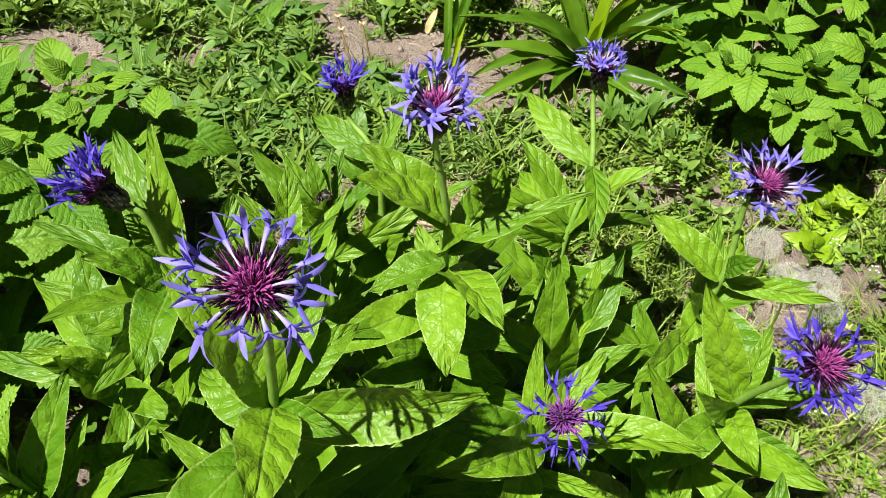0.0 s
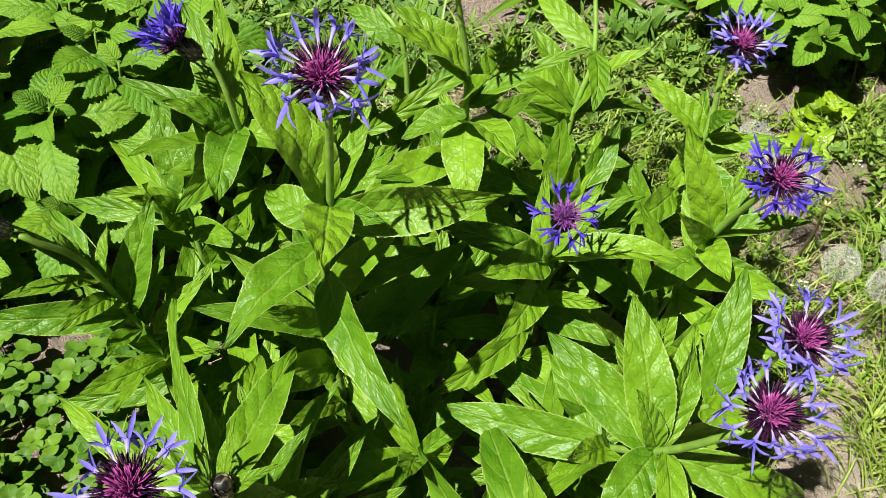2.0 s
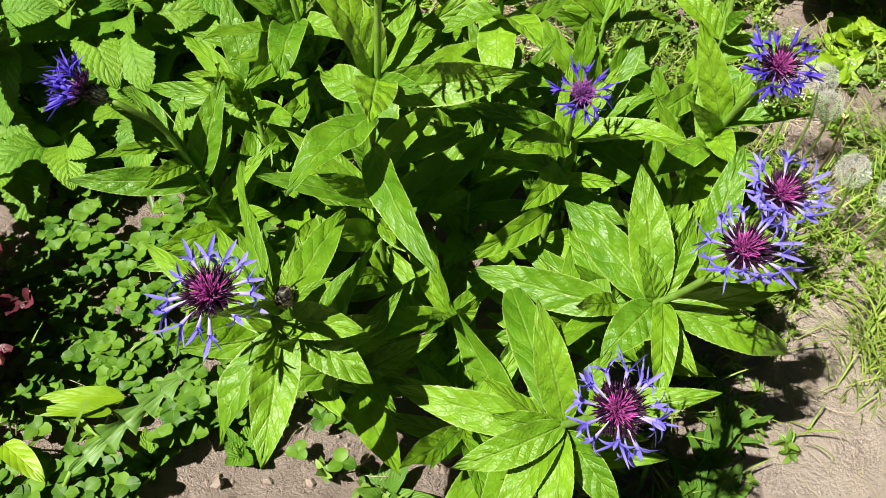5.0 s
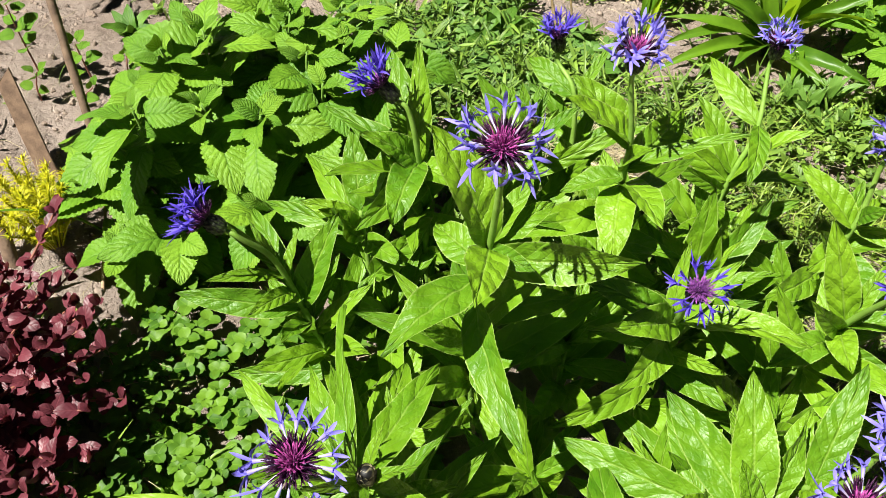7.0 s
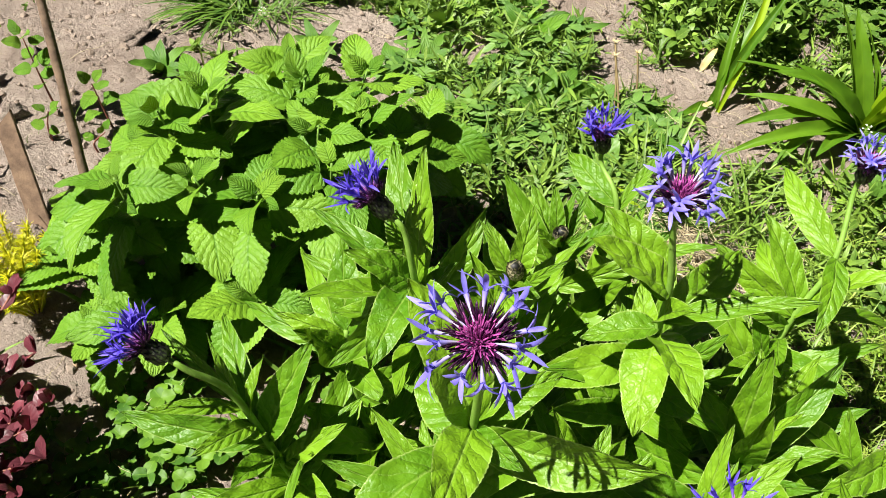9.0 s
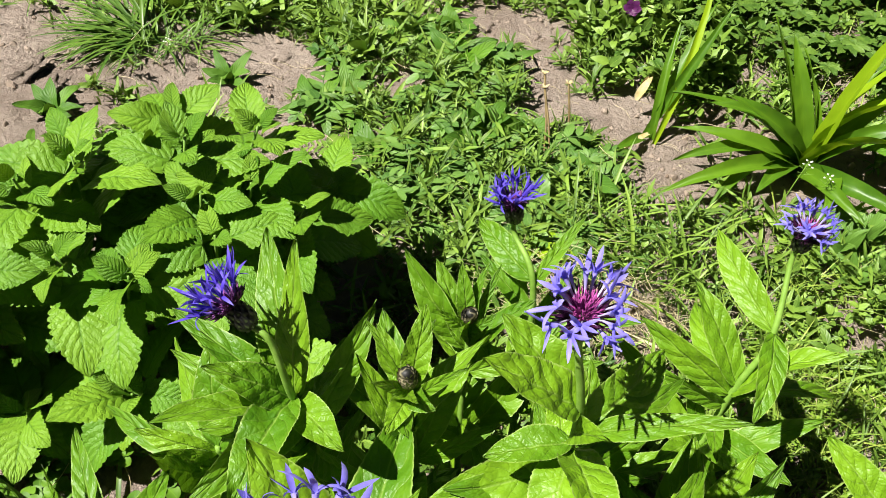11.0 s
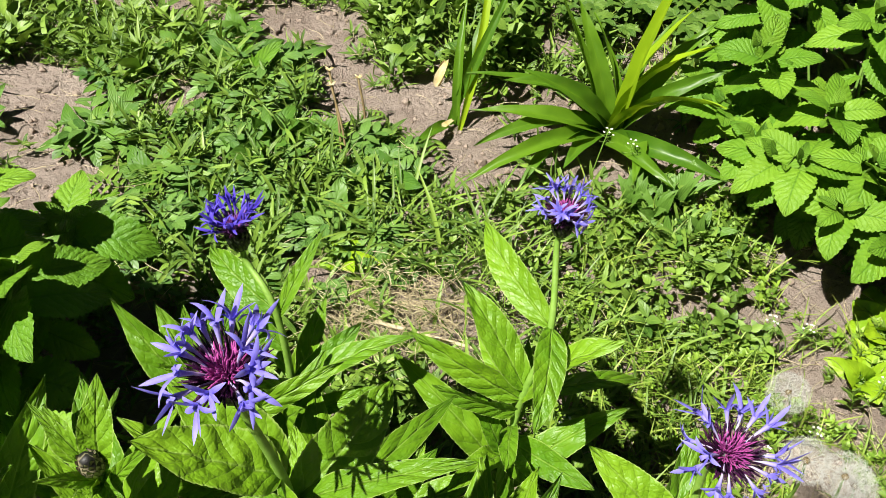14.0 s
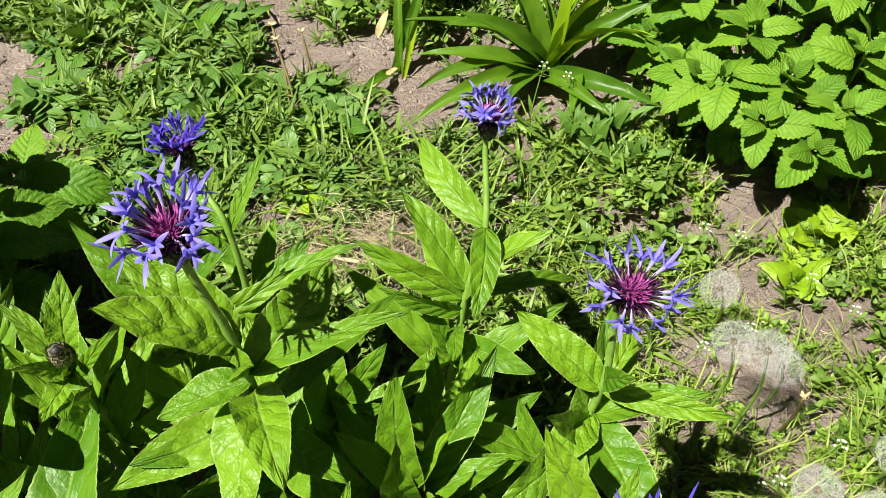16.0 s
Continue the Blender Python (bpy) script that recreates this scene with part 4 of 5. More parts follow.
def gold_shrub():
    r = random.Random(72)
    o = Vector((-0.555, 0.380, ground_z(-0.555, 0.380)))
    plant = thing("gold_shrub", "small golden yellow feathery conifer", "shrub", o)
    needle = blade((0, 0, 0), (0, 1, 0), 0.16, LANCE, 0.06, 0, 0.2, 0.0, 3, 2, ref=(0, 0, 1))
    for i in range(38):
        w, rad = i * 2.39996, 0.054 * math.sqrt((i + 0.5) / 38)
        top = np.array((rad * math.cos(w), rad * math.sin(w), 0.108 - 14 * rad * rad + r.uniform(-0.022, 0.016)))
        line = spline([(top[0] * 0.2, top[1] * 0.2, 0), top * 0.6, top], 12)
        pieces = [tube(line, [0.0012] * 13, 4)]
        for k in range(130):
            p = line[3 + int(9 * r.random() ** 0.6)]
            a, e = r.uniform(0, 6.3), radians(r.uniform(5, 70))
            m = along(p, (math.cos(a) * math.cos(e), math.sin(a) * math.cos(e), math.sin(e)), (0.1, 0.2, 1), r.uniform(0.007, 0.012))
            v = np.asarray(needle[0]) @ np.array(m)[:3, :3].T + np.array(m)[:3, 3]
            pieces.append((list(v), needle[1], needle[2]))
        part("sprig", mesh_of("sprig", *merge(pieces), material=YELLOW_LEAF), plant)
    return plant


gold_shrub()


def stick(label, a, b, radius, material, name="wooden_stick", seed=1):
    """A slightly crooked stick with knots, its lower end in the soil."""
    r = random.Random(seed)
    a, b = np.array(a, float), np.array(b, float)
    line = np.array([a + (b - a) * i / 16 + np.array((r.uniform(-1, 1), r.uniform(-1, 1), 0)) * radius * 0.12 for i in range(17)])
    radii = [radius * (1 + 0.06 * math.sin(i * 2.1 + seed)) * (1.1 - 0.25 * i / 16) for i in range(17)]
    v, f, u = tube(line - a, radii, 9)
    ob = new(name, mesh_of(name, v, f, u, material=material))
    ob.location = a
    return tagged(ob, label, "stick")


def lath(a, b, wide, thick, seed):
    """A sawn board end stuck in the soil, its top broken off at a slant."""
    r = random.Random(seed)
    a, b = np.array(a, float), np.array(b, float)
    d = unit(b - a)
    across = unit(np.cross(d, (0.62, -0.75, 0.10)))
    face = np.cross(across, d)
    verts, faces, uvs = [], [], []
    ring = [(-1, -0.8), (-0.93, -1), (0.93, -1), (1, -0.8), (1, 0.8), (0.93, 1), (-0.93, 1), (-1, 0.8)]
    for i in range(13):
        t = i / 12
        for k, (p, q) in enumerate(ring):
            slip = (0.016 * (0.5 - 0.5 * p) + r.uniform(-0.002, 0.002)) * (i == 12)
            verts.append((b - a) * t - d * slip + across * (0.5 * wide * p * (1.05 - 0.1 * t) + r.uniform(-0.0003, 0.0003)) + face * 0.5 * thick * q)
            uvs.append((k / 8, t))
    for i in range(12):
        for k in range(8):
            faces.append((i * 8 + k, i * 8 + (k + 1) % 8, i * 8 + 8 + (k + 1) % 8, i * 8 + 8 + k))
    faces.append(tuple(range(96, 104)))
    ob = new("wooden_lath", mesh_of("wooden_lath", verts, faces, uvs, False, LATH))
    ob.location = a
    return tagged(ob, "short sawn brown wooden lath stuck in bare soil", "stick")


lath((-0.592, 0.452, ground_z(-0.592, 0.452) - 0.03), (-0.690, 0.545, 0.205), 0.021, 0.009, 3)
stick("dark brown wooden stick leaning beside the gold shrub", (-0.573, 0.330, ground_z(-0.573, 0.330) - 0.02), (-0.653, 0.437, 0.34), 0.0072, WOOD, "wooden_stake", 4)
stick("tall thin grey stick behind the lemon balm", (-0.522, 0.456, ground_z(-0.522, 0.456) - 0.02), (-0.636, 0.616, 0.42), 0.0052, WOOD, "wooden_stake", 5)
stick("thin pale dry twig stuck upright in the soil", (-0.475, 0.335, ground_z(-0.475, 0.335) - 0.002), (-0.503, 0.422, 0.146), 0.0021, TWIG, "dry_twig", 6)


def long_blade():
    """One long grass blade that arches over the gold shrub."""
    o = np.array((-0.470, 0.395, ground_z(-0.470, 0.395)))
    plant = thing("grass_blade", "long arching green grass blade over the gold shrub", "grass", o)
    tip = np.array((-0.585, 0.302, 0.215))
    part("leaf", mesh_of("leaf", *blade((0, 0, 0), tip - o, 0.011, STRAP, 0.16, 20, 0.5, 0.03, 26, 4, rng=random.Random(9), ref=(0, 0, 1)), material=STRAP_LEAF), plant)


long_blade()
stick("pale dry stalk lying on cut grass", (0.020, 0.760, ground_z(0.02, 0.76) + 0.022), (0.142, 0.742, ground_z(0.142, 0.742) + 0.020), 0.0022, STRAW, "dry_stalk", 8)


# ---- ground cover ----
BARE = [(-0.56, 1.07, 0.19, 0.11), (-0.375, 0.915, 0.13, 0.10), (-0.30, 1.10, 0.05, 0.04), (-0.13, 1.24, 0.05, 0.03), (-0.215, 1.345, 0.14, 0.08), (0.00, 1.15, 0.14, 0.09), (-0.46, 1.40, 0.14, 0.06), (0.09, 1.05, 0.09, 0.07),
        (0.40, 0.87, 0.09, 0.05), (0.55, 0.775, 0.08, 0.05), (0.62, 0.73, 0.06, 0.05), (0.53, 0.90, 0.07, 0.05), (0.52, 0.63, 0.06, 0.04), (0.26, 1.13, 0.18, 0.11), (-0.62, 0.60, 0.16, 0.22), (-0.85, 0.80, 0.22, 0.30), (-0.49, 0.40, 0.09, 0.10),
        (-0.80, 1.02, 0.16, 0.06), (0.52, 0.22, 0.11, 0.17), (0.40, 0.10, 0.06, 0.06), (-0.15, 0.07, 0.10, 0.05), (-0.01, 0.11, 0.08, 0.05), (0.10, 0.80, 0.05, 0.025), (0.45, 0.68, 0.07, 0.03)]


def bareness(x, y):
    b = 0.0
    for cx, cy, rx, ry in BARE:
        d = math.hypot((x - cx) / rx, (y - cy) / ry) + 0.5 * noise.noise((x * 14, y * 14, 2.0))
        b = max(b, min(1.0, 2.0 * (1.25 - d)))
    return b


def in_clump(x, y):
    return math.hypot((x - 0.05) / 0.20, (y - 0.30) / 0.20) < 1.0


def sown(seed, count, box, keep):
    """Places in a box, thinned by keep(x, y)."""
    r = random.Random(seed)
    out = []
    for i in range(count):
        x, y = r.uniform(box[0], box[1]), r.uniform(box[2], box[3])
        if r.random() < keep(x, y):
            out.append((x, y))
    return out


def lawn(x, y):
    if in_clump(x, y):
        return 0.0
    d = 1.0 - bareness(x, y)
    if x < -0.52:
        d *= 0.30
    if x > 0.32 and y < 0.62:
        d *= 0.6 if y > 0.40 else (0.8 if x < 0.43 else 0.25)
    if x < -0.05 and y < 0.42:
        d *= 0.12
    if math.hypot((x - 0.72) / 0.3, (y - 1.2) / 0.3) < 1 or math.hypot((x + 0.36) / 0.15, (y - 0.5) / 0.17) < 1:
        d *= 0.25
    return d * (0.55 + 0.75 * max(0.0, 0.5 + noise.noise((x * 7, y * 7, 9.0))))


def sprig(seed, leaves, length, width, height, shape=LANCE):
    """A low weed: leaves along a short stalk."""
    r = random.Random(seed)
    lean = np.array((r.uniform(-0.5, 0.5), r.uniform(-0.5, 0.5), 1.0)) * height
    pieces = [tube(np.array([(0, 0, -0.005), lean * 0.5, lean]), [0.0009, 0.0008, 0.0006], 3)]
    for i in range(leaves):
        s = 0.15 + 0.85 * i / max(1, leaves - 1)
        p = lean * s
        w, e = i * 2.39996 + r.uniform(-0.4, 0.4), radians(r.uniform(0, 55))
        L = length * r.uniform(0.7, 1.2)
        tip = p + L * np.array((math.cos(w) * math.cos(e), math.sin(w) * math.cos(e), math.sin(e)))
        pieces.append(blade(p, tip, width * r.uniform(0.8, 1.2), shape, r.uniform(0.0, 0.15), r.uniform(-25, 25), 0.3, 0.05, 4, 2, rng=r))
    return merge(pieces)


def feather(seed, length, pairs):
    """A leaf of many leaflets along a bowed rib."""
    r = random.Random(seed)
    rib = spline([(0, 0, 0), (0, length * 0.5, length * 0.28), (0, length, length * 0.22)], 10)
    pieces = [tube(rib, [0.0008] * 11, 3)]
    for k in range(pairs):
        s = 0.2 + 0.78 * k / pairs
        p = rib[int(s * 10)]
        L = length * 0.26 * math.sin(math.pi * (0.15 + 0.75 * s)) * r.uniform(0.85, 1.1)
        for side in (-1, 1):
            pieces.append(blade(p, p + np.array((side * L * 0.85, L * 0.5, -0.1 * L)), L * 0.42, LANCE, 0.05, 0, 0.2, 0.03, 4, 2, rng=r, ref=(0, 0, 1)))
    pieces.append(blade(rib[9], rib[9] + np.array((0, length * 0.14, 0)), length * 0.07, LANCE, 0.02, 0, 0.2, 0.0, 4, 2, rng=r, ref=(0, 0, 1)))
    return merge(pieces)


def grass_blade(seed, wide=0.055):
    r = random.Random(seed)
    L = r.uniform(0.75, 1.0)
    e = radians(r.uniform(22, 70))
    return blade((0, 0, 0), (0, L * math.cos(e), L * math.sin(e)), wide * r.uniform(0.6, 1.5), STRAP, r.uniform(0.06, 0.2), 0, 0.4, 0.0, 6, 2, rng=r, ref=(0, -0.2, 1))


def trefoil(seed):
    """Three round clover leaflets on a thin stalk."""
    r = random.Random(seed)
    h = r.uniform(0.7, 1.0)
    top = np.array((r.uniform(-0.25, 0.25), r.uniform(-0.25, 0.25), h))
    pieces = [tube(np.array([(0, 0, -0.1), top * 0.5 + np.array((0.04, 0, 0)), top]), [0.022, 0.02, 0.018], 3)]
    for k in range(3):
        w = 2.094 * k + r.uniform(-0.15, 0.15)
        tip = top + np.array((math.cos(w), math.sin(w), r.uniform(-0.15, 0.25))) * 0.40
        pieces.append(blade(top, tip, 0.40, ROUND, 0.05, 0, 0.25, 0.04, 6, 4, rng=r, ref=(0, -0.2, 1)))
    return merge(pieces)


def palm_leaf(seed):
    """A lobed leaf on a stalk, as a cranesbill has."""
    r = random.Random(seed)
    top = np.array((r.uniform(-0.3, 0.3), r.uniform(-0.5, 0.1), 1.0))
    pieces = [tube(np.array([(0, 0, -0.1), top * 0.5, top]), [0.03, 0.025, 0.02], 3)]
    for k in range(7):
        w = radians(-135 + 45 * k) + math.pi / 2
        L = (0.42, 0.5, 0.58, 0.62, 0.58, 0.5, 0.42)[k]
        pieces.append(blade(top, top + np.array((math.cos(w), -math.sin(w), r.uniform(-0.1, 0.15))) * L, L * 0.62, OVATE, 0.04, 0, 0.2, 0.1, 5, 2, 0, r, (0, -0.3, 1)))
    return merge(pieces)


def lobed_leaf(seed, pairs=4):
    """A leaf cut into a few broad pairs of lobes, on a rising rib."""
    r = random.Random(seed)
    rib = spline([(0, 0, 0), (0, 0.5, r.uniform(0.2, 0.42)), (r.uniform(-0.1, 0.1), 1, r.uniform(0.15, 0.40))], 10)
    pieces = [tube(rib, [0.022 - 0.0012 * i for i in range(11)], 3)]
    for k in range(pairs):
        s = 0.30 + 0.56 * k / pairs
        p = rib[int(round(s * 10))]
        L = 0.36 * math.sin(math.pi * (0.30 + 0.55 * s))
        for way in (-1, 1):
            q = L * r.uniform(0.8, 1.15)
            pieces.append(blade(p, p + np.array((way * q * 0.85, q * 0.5, r.uniform(-0.05, 0.08))), q * 0.46, ROUND, 0.06, r.uniform(-15, 15), 0.2, 0.06, 5, 2, rng=r, ref=(0, 0, 1)))
    pieces.append(blade(rib[7], rib[10] + np.array((0, 0.06, 0)), 0.20, ROUND, 0.05, 0, 0.25, 0.06, 6, 2, rng=r, ref=(0, 0, 1)))
    return merge(pieces)


rg = random.Random(8)
turn = lambda: rg.uniform(0, 6.283)


def rank(x, y):
    """Where the tall weeds grow between the bush and the bare soil: 0 to 1."""
    d = math.hypot((x + 0.17) / 0.27, (y - 1.02) / 0.26)
    return max(0.0, min(1.0, 2.2 * (1.12 - d + 0.35 * noise.noise((x * 8, y * 8, 12.0))))) * (1 - bareness(x, y))


def fringe(x, y):
    """Thinner and thinner growth round the bed."""
    if -1.1 < x < 1.0 and -0.1 < y < 1.75 or 0.34 < x < 1.1 and y < 0.5:
        return 0.0
    d = max(-1.1 - x, x - 1.0, -0.1 - y, y - 1.75, 0.0)
    return max(0.0, 1 - d / 1.0) ** 1.5 * (0.4 + 0.6 * (noise.noise((x * 4, y * 4, 6)) > -0.1)) * (0.3 if x < -0.5 or y < 0 else 1)


LEAFY = [sprig(300 + i, 9, 0.020, 0.0065, 0.020) for i in range(5)] + [sprig(310 + i, 8, 0.016, 0.010, 0.016, OVATE) for i in range(4)] + [sprig(320 + i, 7, 0.034, 0.0085, 0.012) for i in range(4)]
cover = sown(1, 11000, (-1.1, 1.0, -0.1, 1.75), lambda x, y: lawn(x, y) * (0.3 if x > 0.26 and y < 0.80 else 1)) + sown(31, 5000, (-2.1, 2.0, -1.1, 2.75), fringe)
scatter("low_weeds", LEAFY, [(rg.randrange(len(LEAFY)), spot(x, y, ground_z(x, y), turn(), rg.uniform(0, 0.5), turn(), rg.uniform(0.5, 1.3))) for x, y in cover], WEED_LEAF, "dense low green garden weeds with small narrow leaves", "weeds")
BLADES = [grass_blade(340 + i) for i in range(9)]
green = sown(2, 17000, (-1.1, 1.0, -0.1, 1.75), lambda x, y: lawn(x, y) * (1 - 0.55 * rank(x, y)) * (0.40 if x > 0.24 and y < 0.95 else 0.70)) + sown(32, 16000, (-2.1, 2.0, -1.1, 2.75), fringe) + sown(22, 2000, (0.26, 0.70, 0.38, 0.95), lawn)
GRASS_LEAF = leaf_material("grass_leaf", (0.018, 0.070, 0.008), (0.255, 0.385, 0.055), (0.26, 0.42, 0.02), veins=0.0, depth=0.0004, island=True, rough=0.38, spec=0.4)
scatter("grass", BLADES, [(rg.randrange(9), spot(x, y, ground_z(x, y) - 0.002, turn(), 0, 0, rg.uniform(0.03, 0.085))) for x, y in green if x < 0.24], GRASS_LEAF, "thin green grass blades between the weeds", "grass")
THIN = [grass_blade(390 + i, 0.028) for i in range(9)]
PALE_GRASS = leaf_material("pale_grass_leaf", (0.070, 0.150, 0.012), (0.330, 0.410, 0.075), (0.34, 0.44, 0.04), veins=0.0, depth=0.0003, island=True, rough=0.42, spec=0.3)
thin = [p for p in green if p[0] >= 0.24] + sown(44, 2600, (0.24, 0.80, 0.20, 0.95), lawn)
scatter("pale_grass", THIN, [(rg.randrange(9), spot(x, y, ground_z(x, y) - 0.002, turn(), 0, 0, rg.uniform(0.025, 0.080))) for x, y in thin], PALE_GRASS, "fine pale yellow-green grass beside the path", "grass")
# small round-leaved chickweed beside the path
CHICK = [sprig(330 + i, 13, 0.0095, 0.0062, 0.024, OVATE) for i in range(5)]
CHICK_LEAF = leaf_material("chickweed_leaf", (0.060, 0.150, 0.010), (0.245, 0.370, 0.040), (0.28, 0.44, 0.015), veins=0.0, depth=0.0004, island=True, rough=0.40, spec=0.35)
fine = sown(43, 6400, (0.16, 0.80, 0.36, 1.05), lambda x, y: lawn(x, y) * min(1.0, max(0.0, (x - 0.16) * 9)) * (1.0 if noise.noise((x * 13, y * 13, 21)) > -0.12 else 0.15))
scatter("chickweed", CHICK, [(rg.randrange(5), spot(x, y, ground_z(x, y), turn(), rg.uniform(0, 0.6), turn(), rg.uniform(0.45, 1.0))) for x, y in fine], CHICK_LEAF, "bright green chickweed with tiny oval leaves", "weeds")
# lobed and lance-leaved weeds in a rank patch
LOBED = [lobed_leaf(350 + i, 3 + i % 3) for i in range(7)]
LOBED_LEAF = leaf_material("lobed_weed_leaf", (0.024, 0.085, 0.012), (0.165, 0.300, 0.055), (0.16, 0.34, 0.02), veins=4.0, depth=0.0008, island=True, rough=0.38, spec=0.45)
places = []
for x, y in sown(41, 190, (-0.52, 0.16, 0.74, 1.32), lambda x, y: 0.95 * rank(x, y)):
    start = turn()
    for k in range(rg.randrange(4, 8)):
        places.append((rg.randrange(7), spot(x + rg.uniform(-0.006, 0.006), y + rg.uniform(-0.006, 0.006), ground_z(x, y) + 0.002, start + 2.4 * k, rg.uniform(-0.15, 0.15), turn(), rg.uniform(0.026, 0.078))))
scatter("lobed_weeds", LOBED, places, LOBED_LEAF, "rank green weeds with deeply lobed leaves", "weeds")
LANCES = [sprig(370 + i, 11, 0.040, 0.0066, 0.034) for i in range(5)] + [sprig(380 + i, 9, 0.030, 0.0075, 0.030) for i in range(4)]
tall = sown(42, 1200, (-0.55, 0.42, 0.66, 1.32), lambda x, y: lawn(x, y) * (0.75 * rank(x, y) + (0.20 if x > -0.1 else 0.05)))
scatter("lance_leaved_weeds", LANCES, [(rg.randrange(9), spot(x, y, ground_z(x, y), turn(), rg.uniform(0, 0.5), turn(), rg.uniform(0.6, 1.2))) for x, y in tall], WEED_LEAF, "taller green weeds with narrow pointed leaves", "weeds")
BIGGER_LEAFY = [sprig(325 + i, 6, 0.030, 0.016, 0.016, OVATE) for i in range(4)]
# longer grass: a tuft on the clay, tufts at the back, arching blades behind the flowers
tufts = [(-0.60, 1.24, 0.07, 60, 0.05, 0.10), (-0.48, 1.26, 0.06, 50, 0.05, 0.10),
         (0.13, 0.86, 0.06, 50, 0.09, 0.16), (0.02, 0.90, 0.05, 26, 0.09, 0.15), (0.32, 0.72, 0.06, 50, 0.06, 0.11), (0.20, 0.80, 0.07, 60, 0.06, 0.12), (-0.85, 1.27, 0.12, 90, 0.06, 0.12)]
places = []
for x, y, rad, n, lo, hi in tufts:
    for i in range(n):
        a, q = turn(), rad * math.sqrt(rg.random())
        px, py = x + q * math.cos(a), y + q * math.sin(a)
        places.append((rg.randrange(9), spot(px, py, ground_z(px, py) - 0.003, turn(), 0, 0, rg.uniform(lo, hi))))
NARROW = [grass_blade(395 + i, 0.026) for i in range(9)]
scatter("grass_tufts", NARROW, places, GRASS_LEAF, "longer tufts of bright green grass on the soil", "grass")
places = []
for x, y, rad, n, lo, hi in [(0.555, 0.345, 0.055, 260, 0.06, 0.115), (0.60, 0.44, 0.05, 130, 0.05, 0.09), (0.50, 0.30, 0.05, 60, 0.04, 0.08)]:
    for i in range(n):
        a, q = turn(), rad * math.sqrt(rg.random())
        px, py = x + q * math.cos(a), y + q * math.sin(a)
        places.append((rg.randrange(9), spot(px, py, ground_z(px, py) - 0.003, turn(), 0, 0, rg.uniform(lo, hi))))
scatter("path_grass_tufts", THIN, places, PALE_GRASS, "tufts of fine pale green grass on the clay path", "grass")
# an old tuft whose blades lie out over the soil, and low weeds behind it
LYING = []
for i in range(9):
    r = random.Random(610 + i)
    e = radians(r.uniform(4, 34))
    LYING.append(blade((0, 0, 0), (0, math.cos(e), math.sin(e) * 0.6), r.uniform(0.028, 0.050), STRAP, r.uniform(0.05, 0.16), 0, 0.4, 0.0, 8, 2, rng=r, ref=(0, -0.1, 1)))
TUFT_LEAF = leaf_material("tuft_leaf", (0.016, 0.060, 0.008), (0.135, 0.240, 0.030), (0.18, 0.32, 0.015), veins=0.0, depth=0.0004, island=True, rough=0.34, spec=0.45)
places = []
for x, y, rad, n, way, spread, lo, hi in [(-0.721, 1.068, 0.030, 120, 1.9, 0.75, 0.08, 0.165), (-0.671, 1.098, 0.045, 70, 0.0, 3.14, 0.05, 0.11), (-0.70, 1.03, 0.03, 40, 2.2, 1.4, 0.04, 0.08)]:
    for i in range(n):
        a, q = turn(), rad * math.sqrt(rg.random())
        px, py = x + q * math.cos(a), y + q * math.sin(a)
        places.append((rg.randrange(9), spot(px, py, ground_z(px, py) + 0.002, rg.gauss(way, spread), 0, 0, rg.uniform(lo, hi))))
scatter("grass_tuft", LYING, places, TUFT_LEAF, "dark green grass tuft with long blades lying over the soil", "grass")
low = sown(46, 420, (-0.78, -0.28, 1.16, 1.42), lambda x, y: 0.85 if bareness(x, y) < 0.5 else 0.1)
scatter("low_weeds", LEAFY + BIGGER_LEAFY, [(rg.randrange(len(LEAFY) + 4), spot(x, y, ground_z(x, y), turn(), rg.uniform(0, 0.5), turn(), rg.uniform(0.8, 1.6))) for x, y in low], WEED_LEAF, "mixed low green weeds behind the bare soil", "weeds")
# trodden straw and cut grass
LITTER = [tube(spline([(0, -0.5, 0.02), (0.06 * k, 0, 0.06), (-0.03, 0.5, 0.015)], 6), [0.011] * 7, 3) for k in (-2, -1, 1, 2)]
dry = sown(3, 15000, (-0.9, 0.9, 0.1, 1.6), lambda x, y: (0.0 if in_clump(x, y) else 0.55) * ((0.35 if x > -0.5 else 0.08) + math.exp(-((x - 0.06) / 0.13) ** 2 - ((y - 0.79) / 0.08) ** 2) * 3.0 + 1.3 * math.exp(-((x - 0.47) / 0.15) ** 2 - ((y - 0.62) / 0.24) ** 2)))
scatter("dry_straw", LITTER, [(rg.randrange(4), spot(x, y, ground_z(x, y) + rg.uniform(0.001, 0.028), turn(), rg.uniform(-0.25, 0.25), turn(), rg.uniform(0.012, 0.042))) for x, y in dry], STRAW, "dry cut grass and straw lying on the soil", "straw")
places = []
for x, y, sx, sy, n in [(0.02, 0.775, 0.045, 0.030, 420), (0.075, 0.80, 0.05, 0.028, 260), (-0.02, 0.735, 0.03, 0.02, 120)]:
    for i in range(n):
        px, py = rg.gauss(x, sx), rg.gauss(y, sy)
        places.append((rg.randrange(4), spot(px, py, ground_z(px, py) + rg.uniform(0.006, 0.034), turn(), rg.uniform(-0.2, 0.2), turn(), rg.uniform(0.014, 0.045))))
scatter("cut_grass", LITTER, places, STRAW, "pale cut grass lying over the weeds", "straw")
